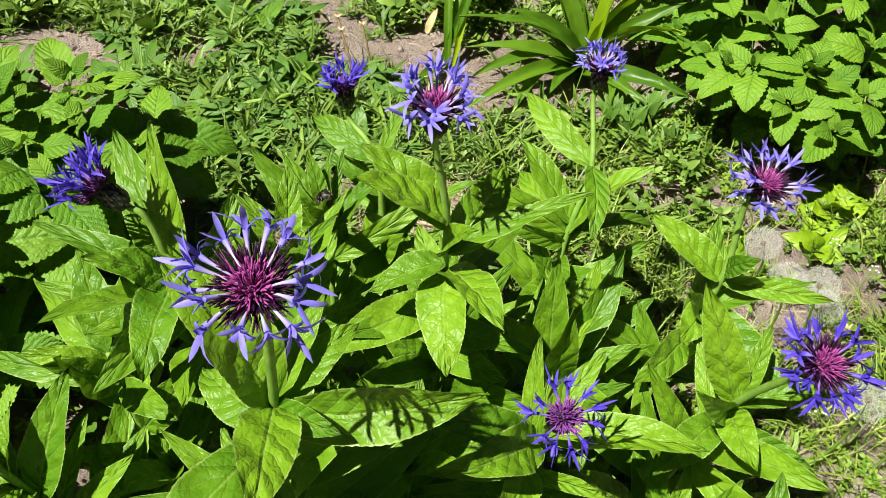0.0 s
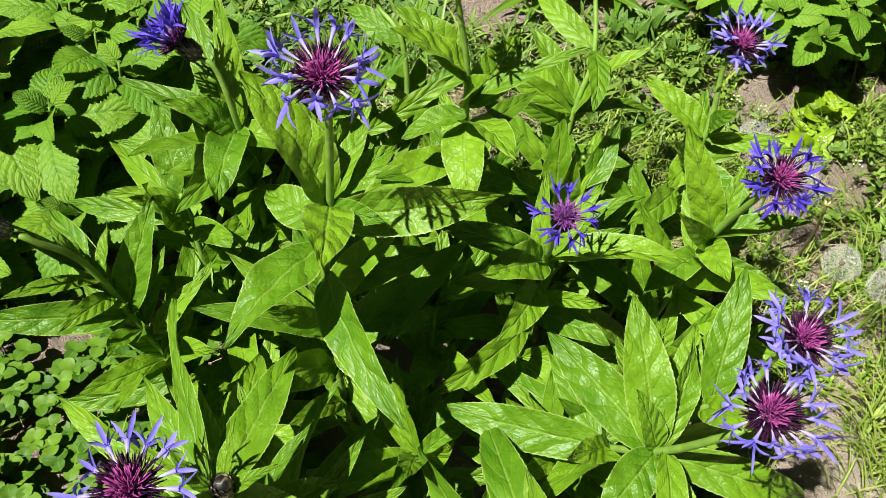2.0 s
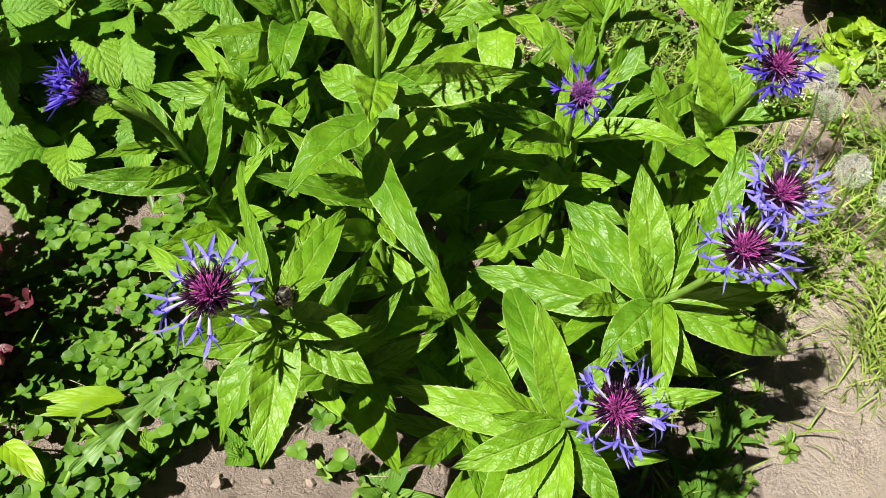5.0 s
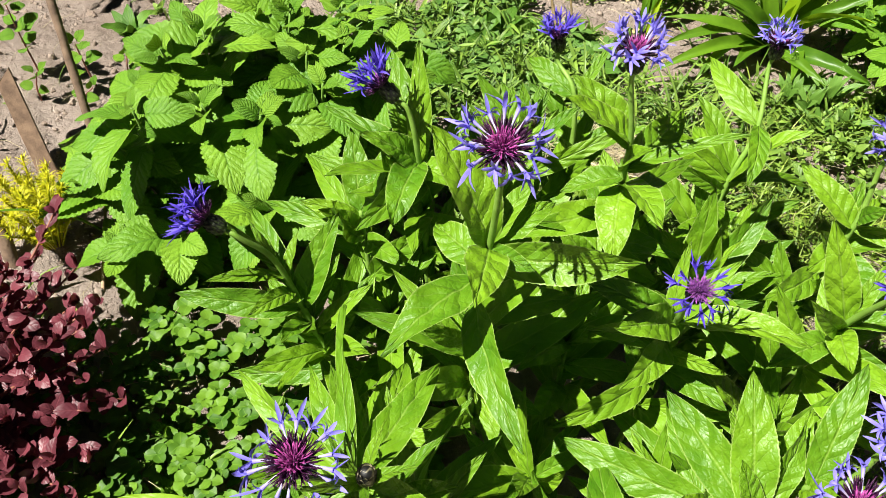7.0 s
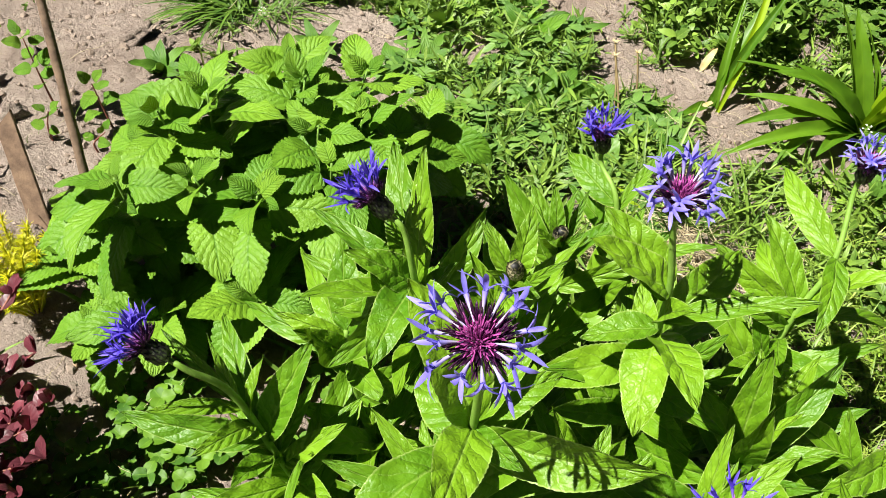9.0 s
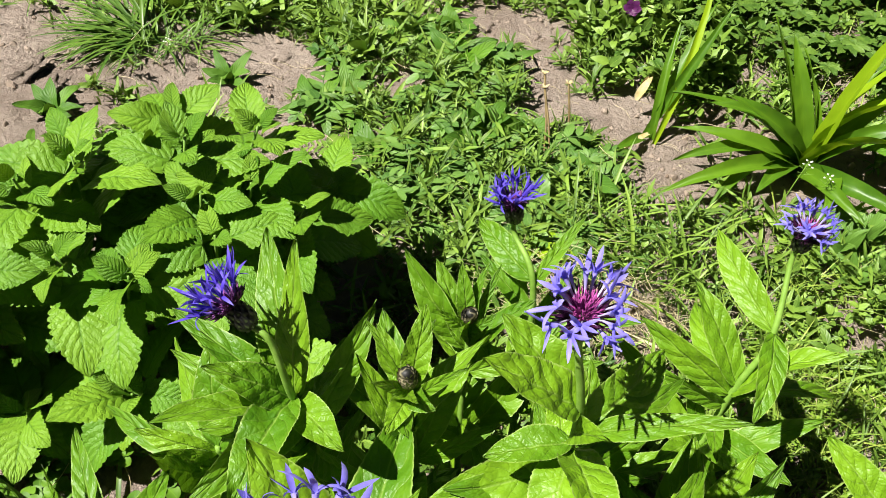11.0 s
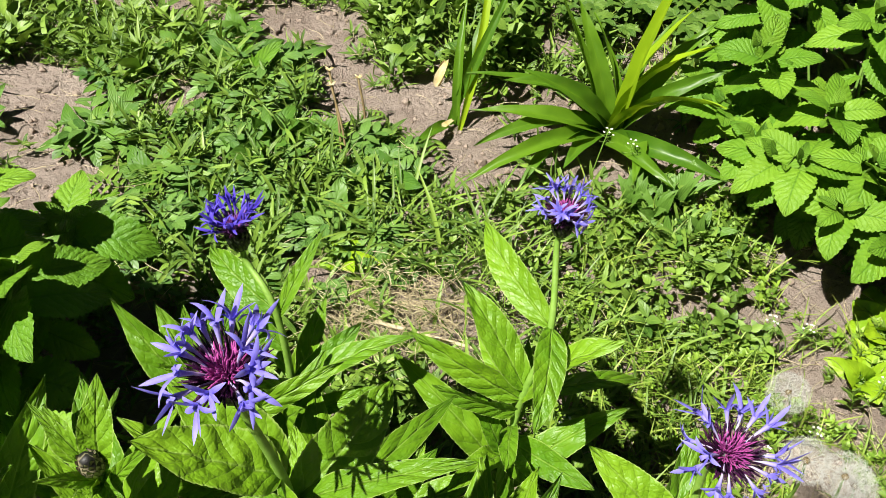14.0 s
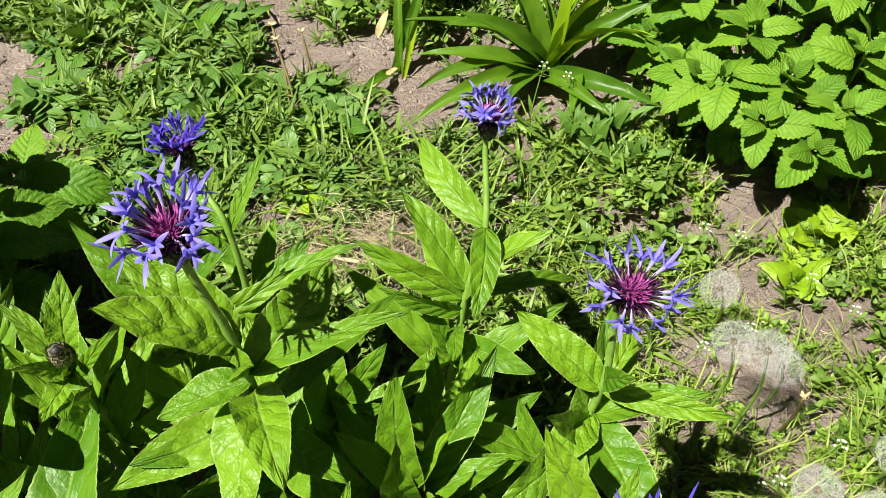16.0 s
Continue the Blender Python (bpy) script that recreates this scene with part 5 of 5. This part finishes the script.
# crumbs of soil
CRUMBS = []
for i in range(6):
    r = random.Random(400 + i)
    bm = bmesh.new()
    bmesh.ops.create_icosphere(bm, subdivisions=1, radius=0.5)
    CRUMBS.append(([tuple(c * r.uniform(0.5, 1.3) for c in v.co) for v in bm.verts], [tuple(v.index for v in f.verts) for f in bm.faces], [(0.5, 0.5)] * len(bm.verts)))
    bm.free()
loose = sown(4, 20000, (-1.15, 1.0, -0.15, 1.75), lambda x, y: (0.12 + 0.75 * bareness(x, y)) * (0.35 if x > 0.34 and y < 0.45 else 1))
scatter("soil_crumbs", CRUMBS, [(rg.randrange(6), spot(x, y, ground_z(x, y) + 0.0005, turn(), rg.uniform(0, 1.5), turn(), 0.0022 + 0.011 * rg.random() ** 5)) for x, y in loose], CLOD, "dry crumbs and small clods of soil", "soil", False)
CLODS = []
for i in range(6):
    bm = bmesh.new()
    bmesh.ops.create_icosphere(bm, subdivisions=3, radius=0.5)
    CLODS.append(([tuple(c * k for c, k in zip(v.co * (1 + 0.7 * noise.noise(v.co * 3 + Vector((7 * i, 0, 0))) + 0.5 * noise.noise(v.co * 9) + 0.2 * noise.noise(v.co * 21)), (1, 0.75, 0.38))) for v in bm.verts], [tuple(v.index for v in f.verts) for f in bm.faces], [(0.5, 0.5)] * len(bm.verts)))
    bm.free()
lumps = sown(24, 900, (-1.15, 1.0, 0.3, 1.75), lambda x, y: (0.06 + 0.5 * bareness(x, y)) * (0.1 if x > 0.34 and y < 0.45 else 1)) + [(-0.862 + 0.03 * i, 0.655 + 0.012 * (i % 3)) for i in range(3)]
scatter("soil_clods", CLODS, [(rg.randrange(6), spot(x, y, ground_z(x, y) - 0.001, turn(), rg.uniform(0, 0.4), turn(), 0.007 + 0.022 * rg.random() ** 4)) for x, y in lumps]
        + [(i % 6, spot(x, y, ground_z(x, y), turn(), 0.2, turn(), q)) for i, (x, y, q) in enumerate([(-0.87, 0.665, 0.07), (-0.80, 0.635, 0.05), (-0.83, 0.735, 0.06), (-0.74, 0.87, 0.06), (-0.81, 0.89, 0.07), (-0.90, 0.76, 0.09)])], SOIL, "uneven clods of dry garden soil", "soil")
# clover in front of the barberry
CLOVER = [trefoil(420 + i) for i in range(6)]
patch = sown(5, 3500, (-0.50, -0.04, -0.06, 0.46), lambda x, y: 0.9 if math.hypot((x + 0.27) / 0.20, (y - 0.19) / 0.23) < 1 + 0.3 * noise.noise((x * 12, y * 12, 5)) and noise.noise((x * 22, y * 22, 8)) > -0.08 else 0.06)
patch = [p for p in patch if bareness(*p) < 0.6]
near = [p for p in patch if -0.335 < p[0] < -0.21 and 0.09 < p[1] < 0.30][:280]
clover = thing("clover_patch", "patch of round green clover leaves in front of the barberry", "clover", (-0.27, 0.19, ground_z(-0.27, 0.19)))
CLOVER_MESHES = [mesh_of("clover_leaf", *c, material=CLOVER_ONE) for c in CLOVER]
for x, y in near:
    part("clover_leaf", CLOVER_MESHES[rg.randrange(6)], clover, Matrix.Translation(-clover.location) @ spot(x, y, ground_z(x, y), turn(), 0, 0, rg.uniform(0.013, 0.036)))
taken = set(near)
scatter("clover", CLOVER, [(rg.randrange(6), spot(x, y, ground_z(x, y), turn(), 0, 0, rg.uniform(0.011, 0.036))) for x, y in patch if (x, y) not in taken], CLOVER_LEAF, "small round green clover leaves at the patch's edge", "clover")
# lobed foliage far behind
PALMS = [palm_leaf(440 + i) for i in range(5)]
lobed = sown(6, 1500, (0.10, 0.75, 1.30, 1.85), lambda x, y: 0.95 if y > 1.33 + 0.25 * max(0, x - 0.5) + 0.06 * noise.noise((x * 9, y * 9, 1)) and noise.noise((x * 11, y * 11, 3)) > -0.12 else 0)
lobed.sort(key=lambda p: p[1] + 0.3 * abs(p[0] - 0.35))
cranesbill = thing("cranesbill", "dark green cranesbill with lobed leaves at the back", "foliage", (0.35, 1.45, ground_z(0.35, 1.45)))
PALM_MESHES = [mesh_of("lobed_leaf", *p, material=CRANE_LEAF) for p in PALMS]
for x, y in lobed[:280]:
    part("lobed_leaf", PALM_MESHES[rg.randrange(5)], cranesbill, Matrix.Translation(-cranesbill.location) @ spot(x, y, ground_z(x, y), turn(), 0, 0, rg.uniform(0.024, 0.058)))
scatter("cranesbill_leaves", PALMS, [(rg.randrange(5), spot(x, y, ground_z(x, y), turn(), 0, 0, rg.uniform(0.024, 0.058))) for x, y in lobed[280:]], CRANE_LEAF, "dark green lobed cranesbill leaves further back", "foliage")
BIGGER = [sprig(460 + i, 10, 0.026, 0.016, 0.05, OVATE) for i in range(5)]
bright = sown(7, 420, (-0.17, 0.16, 1.20, 1.75), lambda x, y: 0.9 if y > 1.22 + 1.2 * abs(x) * (x < 0) else 0)
small = sown(8, 110, (0.48, 0.80, 0.52, 0.80), lambda x, y: 0.75 if x > 0.52 and y > 0.60 else 0.0)
small += sown(9, 90, (0.27, 0.46, 0.80, 1.02), lambda x, y: 0.9)
scatter("bright_weeds", BIGGER, [(rg.randrange(5), spot(x, y, ground_z(x, y), turn(), rg.uniform(0, 0.3), turn(), rg.uniform(0.7, 1.25))) for x, y in bright] + [(rg.randrange(5), spot(x, y, ground_z(x, y), turn(), rg.uniform(0, 0.3), turn(), rg.uniform(0.35, 0.8))) for x, y in small], WEED_LEAF, "bright green leafy weeds with oval leaves", "weeds")
FEATHERS = [feather(480 + i, 1.0, 8) for i in range(4)]
fern = [(-0.30 + rg.gauss(0, 0.035), 0.955 + rg.gauss(0, 0.035)) for i in range(22)] + [(-0.12 + rg.gauss(0, 0.10), 1.0 + rg.gauss(0, 0.09)) for i in range(26)]
scatter("feathery_weeds", FEATHERS, [(rg.randrange(4), spot(x, y, ground_z(x, y), turn(), rg.uniform(-0.4, 0.1), turn(), rg.uniform(0.05, 0.10))) for x, y in fern], WEED_LEAF, "feathery green weed leaves on the ground", "weeds")


# ---- single weeds and small things ----
def rosette(label, at, leaves, length, width, seed, shape=LANCE, material=None, rise=(8, 40), teeth=0, category="weed", name="broad_leaved_weed"):
    r = random.Random(seed)
    o = np.array((at[0], at[1], ground_z(*at)))
    plant = thing(name, label, category, o)
    for i in range(leaves):
        w, e = i * 2.39996 + seed, radians(r.uniform(*rise))
        L = length * r.uniform(0.7, 1.15)
        tip = L * np.array((math.cos(w) * math.cos(e), math.sin(w) * math.cos(e), math.sin(e)))
        part("leaf", mesh_of("leaf", *blade((0, 0, 0), tip, width * r.uniform(0.8, 1.2), shape, r.uniform(0.08, 0.2), r.uniform(-20, 20), 0.25, 0.06, 24 if teeth else 14, 4, teeth, r, quilt=0.015), material=material or DOCK_LEAF), plant)
    return plant


rosette("broad-leaved green weed beside bare soil", (-0.20, 1.20), 8, 0.085, 0.032, 1, LANCE, None, (0, 22))
rosette("dark green dock with long leaves on the soil", (-0.37, 1.04), 7, 0.065, 0.024, 2, OVATE, DOCK_LEAF, (0, 40))
rosette("dark green dock with long leaves on the soil", (-0.42, 1.15), 7, 0.07, 0.020, 3, LANCE, DOCK_LEAF, (-2, 18))
rosette("small oval-leaved weed on bare soil", (-0.55, 1.03), 7, 0.05, 0.022, 4, OVATE)
rosette("small green weed on bare soil", (-0.70, 0.83), 8, 0.05, 0.024, 23, OVATE)
rosette("low green weed with pointed leaves", (0.00, 1.00), 7, 0.065, 0.036, 7, OVATE)
rosette("low green weed with pointed leaves", (-0.17, 1.02), 9, 0.08, 0.036, 8, OVATE)
rosette("pale green weed with oval leaves", (-0.03, 0.86), 6, 0.045, 0.032, 9, OVATE, LIME_LEAF)
rosette("lime green leafy weed near the path", (0.60, 0.865), 11, 0.062, 0.048, 10, OVATE, LIME_LEAF, (5, 50))
rosette("lime green leafy weed near the path", (0.565, 0.80), 8, 0.050, 0.038, 11, OVATE, LIME_LEAF, (5, 50))
rosette("small weed with oval leaves at the clump's foot", (-0.03, 0.085), 8, 0.045, 0.022, 14, OVATE, None, (5, 45))
rosette("small weed with oval leaves at the clump's foot", (0.30, 0.13), 8, 0.05, 0.022, 15, OVATE, None, (5, 45))
rosette("small toothed nettle seedling in the clover", (-0.25, 0.19), 8, 0.035, 0.020, 16, OVATE, BALM_LEAF, (5, 55), 1)
rosette("small toothed nettle seedling in the clover", (-0.21, 0.12), 8, 0.04, 0.022, 17, OVATE, BALM_LEAF, (5, 55), 1)
for i, (x, y) in enumerate([(-0.30, 0.14), (-0.235, 0.075), (-0.185, 0.165), (-0.285, 0.235), (-0.215, 0.255), (-0.255, 0.03), (-0.16, 0.10), (-0.325, 0.20)]):
    rosette("small toothed nettle seedling in the clover", (x, y), 7, 0.030 + 0.006 * (i % 3), 0.021, 70 + i, OVATE, BALM_LEAF, (15, 60), 1)
for i, (x, y) in enumerate([(0.295, 0.165), (0.315, 0.205), (0.275, 0.125)]):
    rosette("dark green weed with narrow leaves in the clump's shade", (x, y), 12, 0.060, 0.014, 80 + i, LANCE, DOCK_LEAF, (15, 65))
rosette("small balm seedling on the soil", (-0.335, 0.86), 8, 0.045, 0.026, 18, OVATE, BALM_LEAF, (5, 50), 1)


def upright_weed(at, height, pairs, leaf, seed):
    """A thin reddish stem with pairs of round leaves and a small tuft on top."""
    r = random.Random(seed)
    o = np.array((at[0], at[1], ground_z(*at)))
    plant = thing("round_leaved_weed", "slender weed with round green leaves on bare soil", "weed", o, "round-leaved weeds on the soil")
    line = spline([(0, 0, -0.004), (r.uniform(-0.008, 0.008), 0, height * 0.5), (r.uniform(-0.012, 0.012), r.uniform(-0.01, 0.01), height)], 10)
    part("stem", mesh_of("stem", *tube(line, [0.0016 - 0.00008 * i for i in range(11)], 5), material=RED_STEM), plant)
    for k in range(pairs):
        p = line[10 - int(8 * k / pairs)]
        for side in (0, math.pi):
            w = seed + 1.4 * k + side + r.uniform(-0.3, 0.3)
            e = radians(r.uniform(25, 60) if k == 0 else r.uniform(-10, 30))
            L = leaf * (0.8 if k == 0 else r.uniform(0.8, 1.15))
            d = np.array((math.cos(w) * math.cos(e), math.sin(w) * math.cos(e), math.sin(e)))
            part("leaf", mesh_of("leaf", *blade(p + d * 0.25 * L, p + d * 1.25 * L, 0.95 * L, OVATE, 0.08, r.uniform(-20, 20), 0.2, 0.05, 12, 4, rng=r, quilt=0.01), material=BALM_LEAF), plant)
    return plant


for i, (x, y, h, pairs, leaf) in enumerate([(-0.755, 0.675, 0.115, 5, 0.026), (-0.675, 0.680, 0.070, 4, 0.024), (-0.64, 0.71, 0.05, 3, 0.020), (-0.60, 0.735, 0.045, 3, 0.022), (-0.72, 0.62, 0.045, 3, 0.020), (-0.655, 0.625, 0.03, 2, 0.018)]):
    upright_weed((x, y), h, pairs, leaf, 31 + i)
rosette("broad oval weed leaves among the tall weeds", (-0.235, 1.19), 5, 0.070, 0.046, 41, OVATE, BALM_LEAF, (25, 60))
rosette("broad oval weed leaves among the tall weeds", (-0.06, 0.915), 5, 0.055, 0.042, 42, OVATE, PALE_LEAF, (35, 70))
rosette("broad oval weed leaves among the tall weeds", (-0.16, 1.045), 6, 0.062, 0.036, 43, OVATE, DOCK_LEAF, (35, 70))
for i, (x, y, L, wide) in enumerate([(-0.252, 1.201, 0.075, 0.048), (-0.331, 1.248, 0.07, 0.038), (-0.396, 1.009, 0.075, 0.030), (-0.279, 1.310, 0.062, 0.040), (-0.103, 1.055, 0.058, 0.036), (-0.168, 1.002, 0.060, 0.034)]):
    rosette("dark green weed with broad leaves in the rank patch", (x, y), 5, L, wide, 100 + i, OVATE, DOCK_LEAF, (12, 55))
for i, (x, y, L) in enumerate([(0.335, 0.985, 0.060), (0.365, 1.02, 0.065), (0.305, 1.00, 0.050), (0.385, 0.97, 0.055), (0.35, 0.945, 0.050), (0.32, 1.045, 0.050)]):
    rosette("bright green weed with upright pointed leaves beside the balm", (x, y), 11, L, 0.019, 90 + i, OVATE, PALE_LEAF, (25, 75))
rosette("grey-green weed with cut leaves beside bare soil", (-0.29, 0.945), 6, 0.060, 0.030, 44, OVATE, DOCK_LEAF, (15, 50))


def yellow_leaves():
    """Three broad yellowing leaves that stand out of the clover."""
    o = np.array((-0.315, 0.105, ground_z(-0.315, 0.105)))
    plant = thing("yellowing_weed", "broad yellow-green leaves standing in the clover", "weed", o)
    r = random.Random(12)
    for a, b, w in [((-0.262, 0.120), (-0.330, 0.106), 0.022), ((-0.335, 0.058), (-0.292, 0.030), 0.026), ((-0.268, 0.104), (-0.332, 0.090), 0.018)]:
        p, q = np.array((*a, ground_z(*a) + 0.038)), np.array((*b, ground_z(*b) + 0.042))
        part("leaf", mesh_of("leaf", *blade(p - o, q - o, w, OVATE, 0.08, r.uniform(-15, 15), 0.3, 0.06, 14, 6, rng=r, ref=(0, -0.2, 1)), material=LIME_LEAF), plant)
        part("stem", mesh_of("stem", *tube(spline([(p - o) * 0.6 - np.array((0, 0, 0.03)), (p - o) * 0.8 - np.array((0, 0, 0.012)), p - o], 5), [0.0012] * 6, 4), material=STEM), plant)


yellow_leaves()


def dandelion_leaf():
    """One long leaf with backward-pointing teeth."""
    a, b = np.array((-0.275, 0.04, 0.135)), np.array((-0.185, 0.145, 0.15))
    jagged = lambda t: LANCE(t) * (0.26 + 0.72 * (1 - (7.3 * t + 0.2) % 1.0) ** 1.4) + 0.05 * (1 - t)
    pieces = [blade(a, b, 0.044, jagged, 0.07, 20, 0.35, 0.08, 110, 6, ref=(0, -0.2, 1))]
    o = np.array((-0.275, 0.04, ground_z(-0.275, 0.04)))
    plant = thing("dandelion_leaf", "long jagged green dandelion leaf over the clover", "leaf", o)
    v, f, u = merge(pieces)
    part("leaf", mesh_of("leaf", [q - o for q in v], f, u, material=PALE_LEAF), plant)
    part("stem", mesh_of("stem", *tube(spline([(0, 0, -0.004), (-0.01, -0.008, 0.03), a - o], 6), [0.002] * 7, 5), material=STEM), plant)


dandelion_leaf()


def seed_head(at, top, seed):
    """A dandelion clock: a stalk, a small core and a ball of fine hairs with star-shaped ends."""
    r = random.Random(seed)
    o = np.array((at[0], at[1], ground_z(*at) - 0.003))
    top = np.array(top)
    plant = thing("dandelion", "white fluffy dandelion seed head on a bare stalk", "dandelion", o, "dandelions gone to seed")
    part("stalk", mesh_of("stalk", *tube(spline([(0, 0, 0), (top - o) * 0.5 + np.array((0.008, 0, 0.01)), top - o], 8), [0.0018 - 0.0006 * i / 8 for i in range(9)], 6), material=STEM), plant)
    pieces = []
    for i in range(150):
        z = 1 - 1.75 * (i + 0.5) / 150
        w, q = i * 2.39996, math.sqrt(max(0, 1 - z * z))
        d = np.array((q * math.cos(w), q * math.sin(w), z)) + np.array((r.uniform(-1, 1), r.uniform(-1, 1), r.uniform(-1, 1))) * 0.08
        p, e = d * 0.004, d * 0.0165
        pieces.append(tube(np.array([p, e]), [0.00008, 0.00007], 3, False))
        a = unit(np.cross(d, (0.3, 0.5, 0.8)))
        b = np.cross(d, a)
        for k in range(9):
            t = 6.283 * k / 9 + w
            pieces.append(tube(np.array([e, e + (math.cos(t) * a + math.sin(t) * b) * 0.0056 + d * 0.0030]), [0.00006, 0.00004], 3, False))
    part("fluff", mesh_of("fluff", *merge(pieces), material=FLUFF), plant, Matrix.Translation(Vector(top - o)), "white seed fluff")
    bm = bmesh.new()
    bmesh.ops.create_uvsphere(bm, u_segments=10, v_segments=6, radius=0.0030)
    me = bpy.data.meshes.new("core")
    bm.to_mesh(me)
    bm.free()
    me.materials.append(BROWN_STALK)
    part("core", me, plant, Matrix.Translation(Vector(top - o)))


for i, (x, y, z) in enumerate([(0.515, 0.455, 0.075), (0.458, 0.461, 0.103), (0.470, 0.60, 0.075), (0.408, 0.586, 0.13), (0.431, 0.568, 0.142), (0.425, 0.685, 0.085), (0.56, 0.52, 0.06)]):
    seed_head((x + 0.02, y + 0.03), (x, y, z), 500 + i)


def bare_stalk(at, top, seed):
    o = np.array((at[0], at[1], ground_z(*at) - 0.003))
    plant = thing("dandelion_stalk", "thin brown dandelion stalk that has shed its seeds", "dandelion", o, "bare dandelion stalks")
    t = np.array(top) - o
    part("stalk", mesh_of("stalk", *tube(spline([(0, 0, 0), t * 0.5 + np.array((0.004, 0, 0)), t], 8), [0.0016] * 9, 6), material=BROWN_STALK), plant)
    r = random.Random(seed)
    tuft = [blade(t, t + np.array((r.uniform(-1, 1), r.uniform(-1, 1), 0.6)) * 0.006, 0.003, LANCE, 0.05, 0, 0.2, 0.0, 3, 2, rng=r) for k in range(10)]
    part("tuft", mesh_of("tuft", *merge(tuft), material=CREAM), plant, None, "pale withered tuft")


bare_stalk((-0.065, 1.005), (-0.093, 1.091, 0.111), 1)
bare_stalk((-0.056, 1.0), (-0.088, 1.075, 0.10), 2)
bare_stalk((-0.045, 1.06), (-0.06, 1.11, 0.09), 3)
bare_stalk((0.50, 0.60), (0.47, 0.55, 0.10), 4)


def white_flower(at, height, seed):
    """Shepherd's purse: a wiry stem with a few tiny white flowers."""
    r = random.Random(seed)
    o = np.array((at[0], at[1], ground_z(*at) - 0.003))
    plant = thing("white_wildflower", "wiry weed with tiny white flowers", "flower", o, "tiny white wildflowers")
    line = spline([(0, 0, 0), (r.uniform(-0.01, 0.01), 0.0, height * 0.5), (r.uniform(-0.02, 0.02), 0.0, height)], 8)
    pieces = [tube(line, [0.0008] * 9, 4)]
    petals = []
    for k in range(14):
        w = k * 2.4
        p = line[8] - np.array((0, 0, 0.0016 * k))
        e = p + np.array((math.cos(w), math.sin(w), 0.4)) * (0.003 + 0.0007 * k)
        pieces.append(tube(np.array([p, e]), [0.0004, 0.0003], 3))
        if k < 6:
            for j in range(4):
                a = 1.57 * j + w
                petals.append(blade(e, e + np.array((math.cos(a), math.sin(a), 0.3)) * 0.0018, 0.0015, ROUND, 0.05, 0, 0.1, 0.0, 3, 2, rng=r, ref=(0, 0, 1)))
    part("stem", mesh_of("stem", *merge(pieces), material=STEM), plant)
    part("blossom", mesh_of("blossom", *merge(petals), material=WHITE_PETAL), plant, None, "tiny white petals")


for i, (x, y, h) in enumerate([(0.455, 0.80, 0.09), (0.475, 0.82, 0.06), (0.60, 0.72, 0.07), (0.55, 0.76, 0.06), (0.50, 0.70, 0.05), (0.40, 0.66, 0.06), (0.49, 0.53, 0.05), (0.53, 0.57, 0.05), (0.25, 1.03, 0.10), (0.31, 1.04, 0.09), (-0.63, 1.03, 0.05), (0.45, 0.52, 0.04), (0.22, 0.66, 0.05)]):
    white_flower((x, y), h, 520 + i)


def plum_flower():
    o = np.array((-0.005, 1.37, ground_z(-0.005, 1.37)))
    plant = thing("plum_pansy", "small dark plum-coloured bloom among weeds", "flower", o)
    part("stem", mesh_of("stem", *tube(spline([(0, 0, 0), (0.004, 0, 0.03), (0, -0.01, 0.062)], 6), [0.001] * 7, 5), material=STEM), plant)
    r = random.Random(3)
    for k in range(6):
        a = 1.05 * k
        part("petal", mesh_of("petal", *blade((0, -0.01, 0.062), (0.015 * math.cos(a), -0.012 + 0.006 * math.sin(a), 0.066 + 0.013 * math.sin(a)), 0.013, ROUND, 0.08, 0, 0.2, 0.08, 6, 4, rng=r, ref=(0, -1, 0.5)), material=PLUM), plant)


plum_flower()
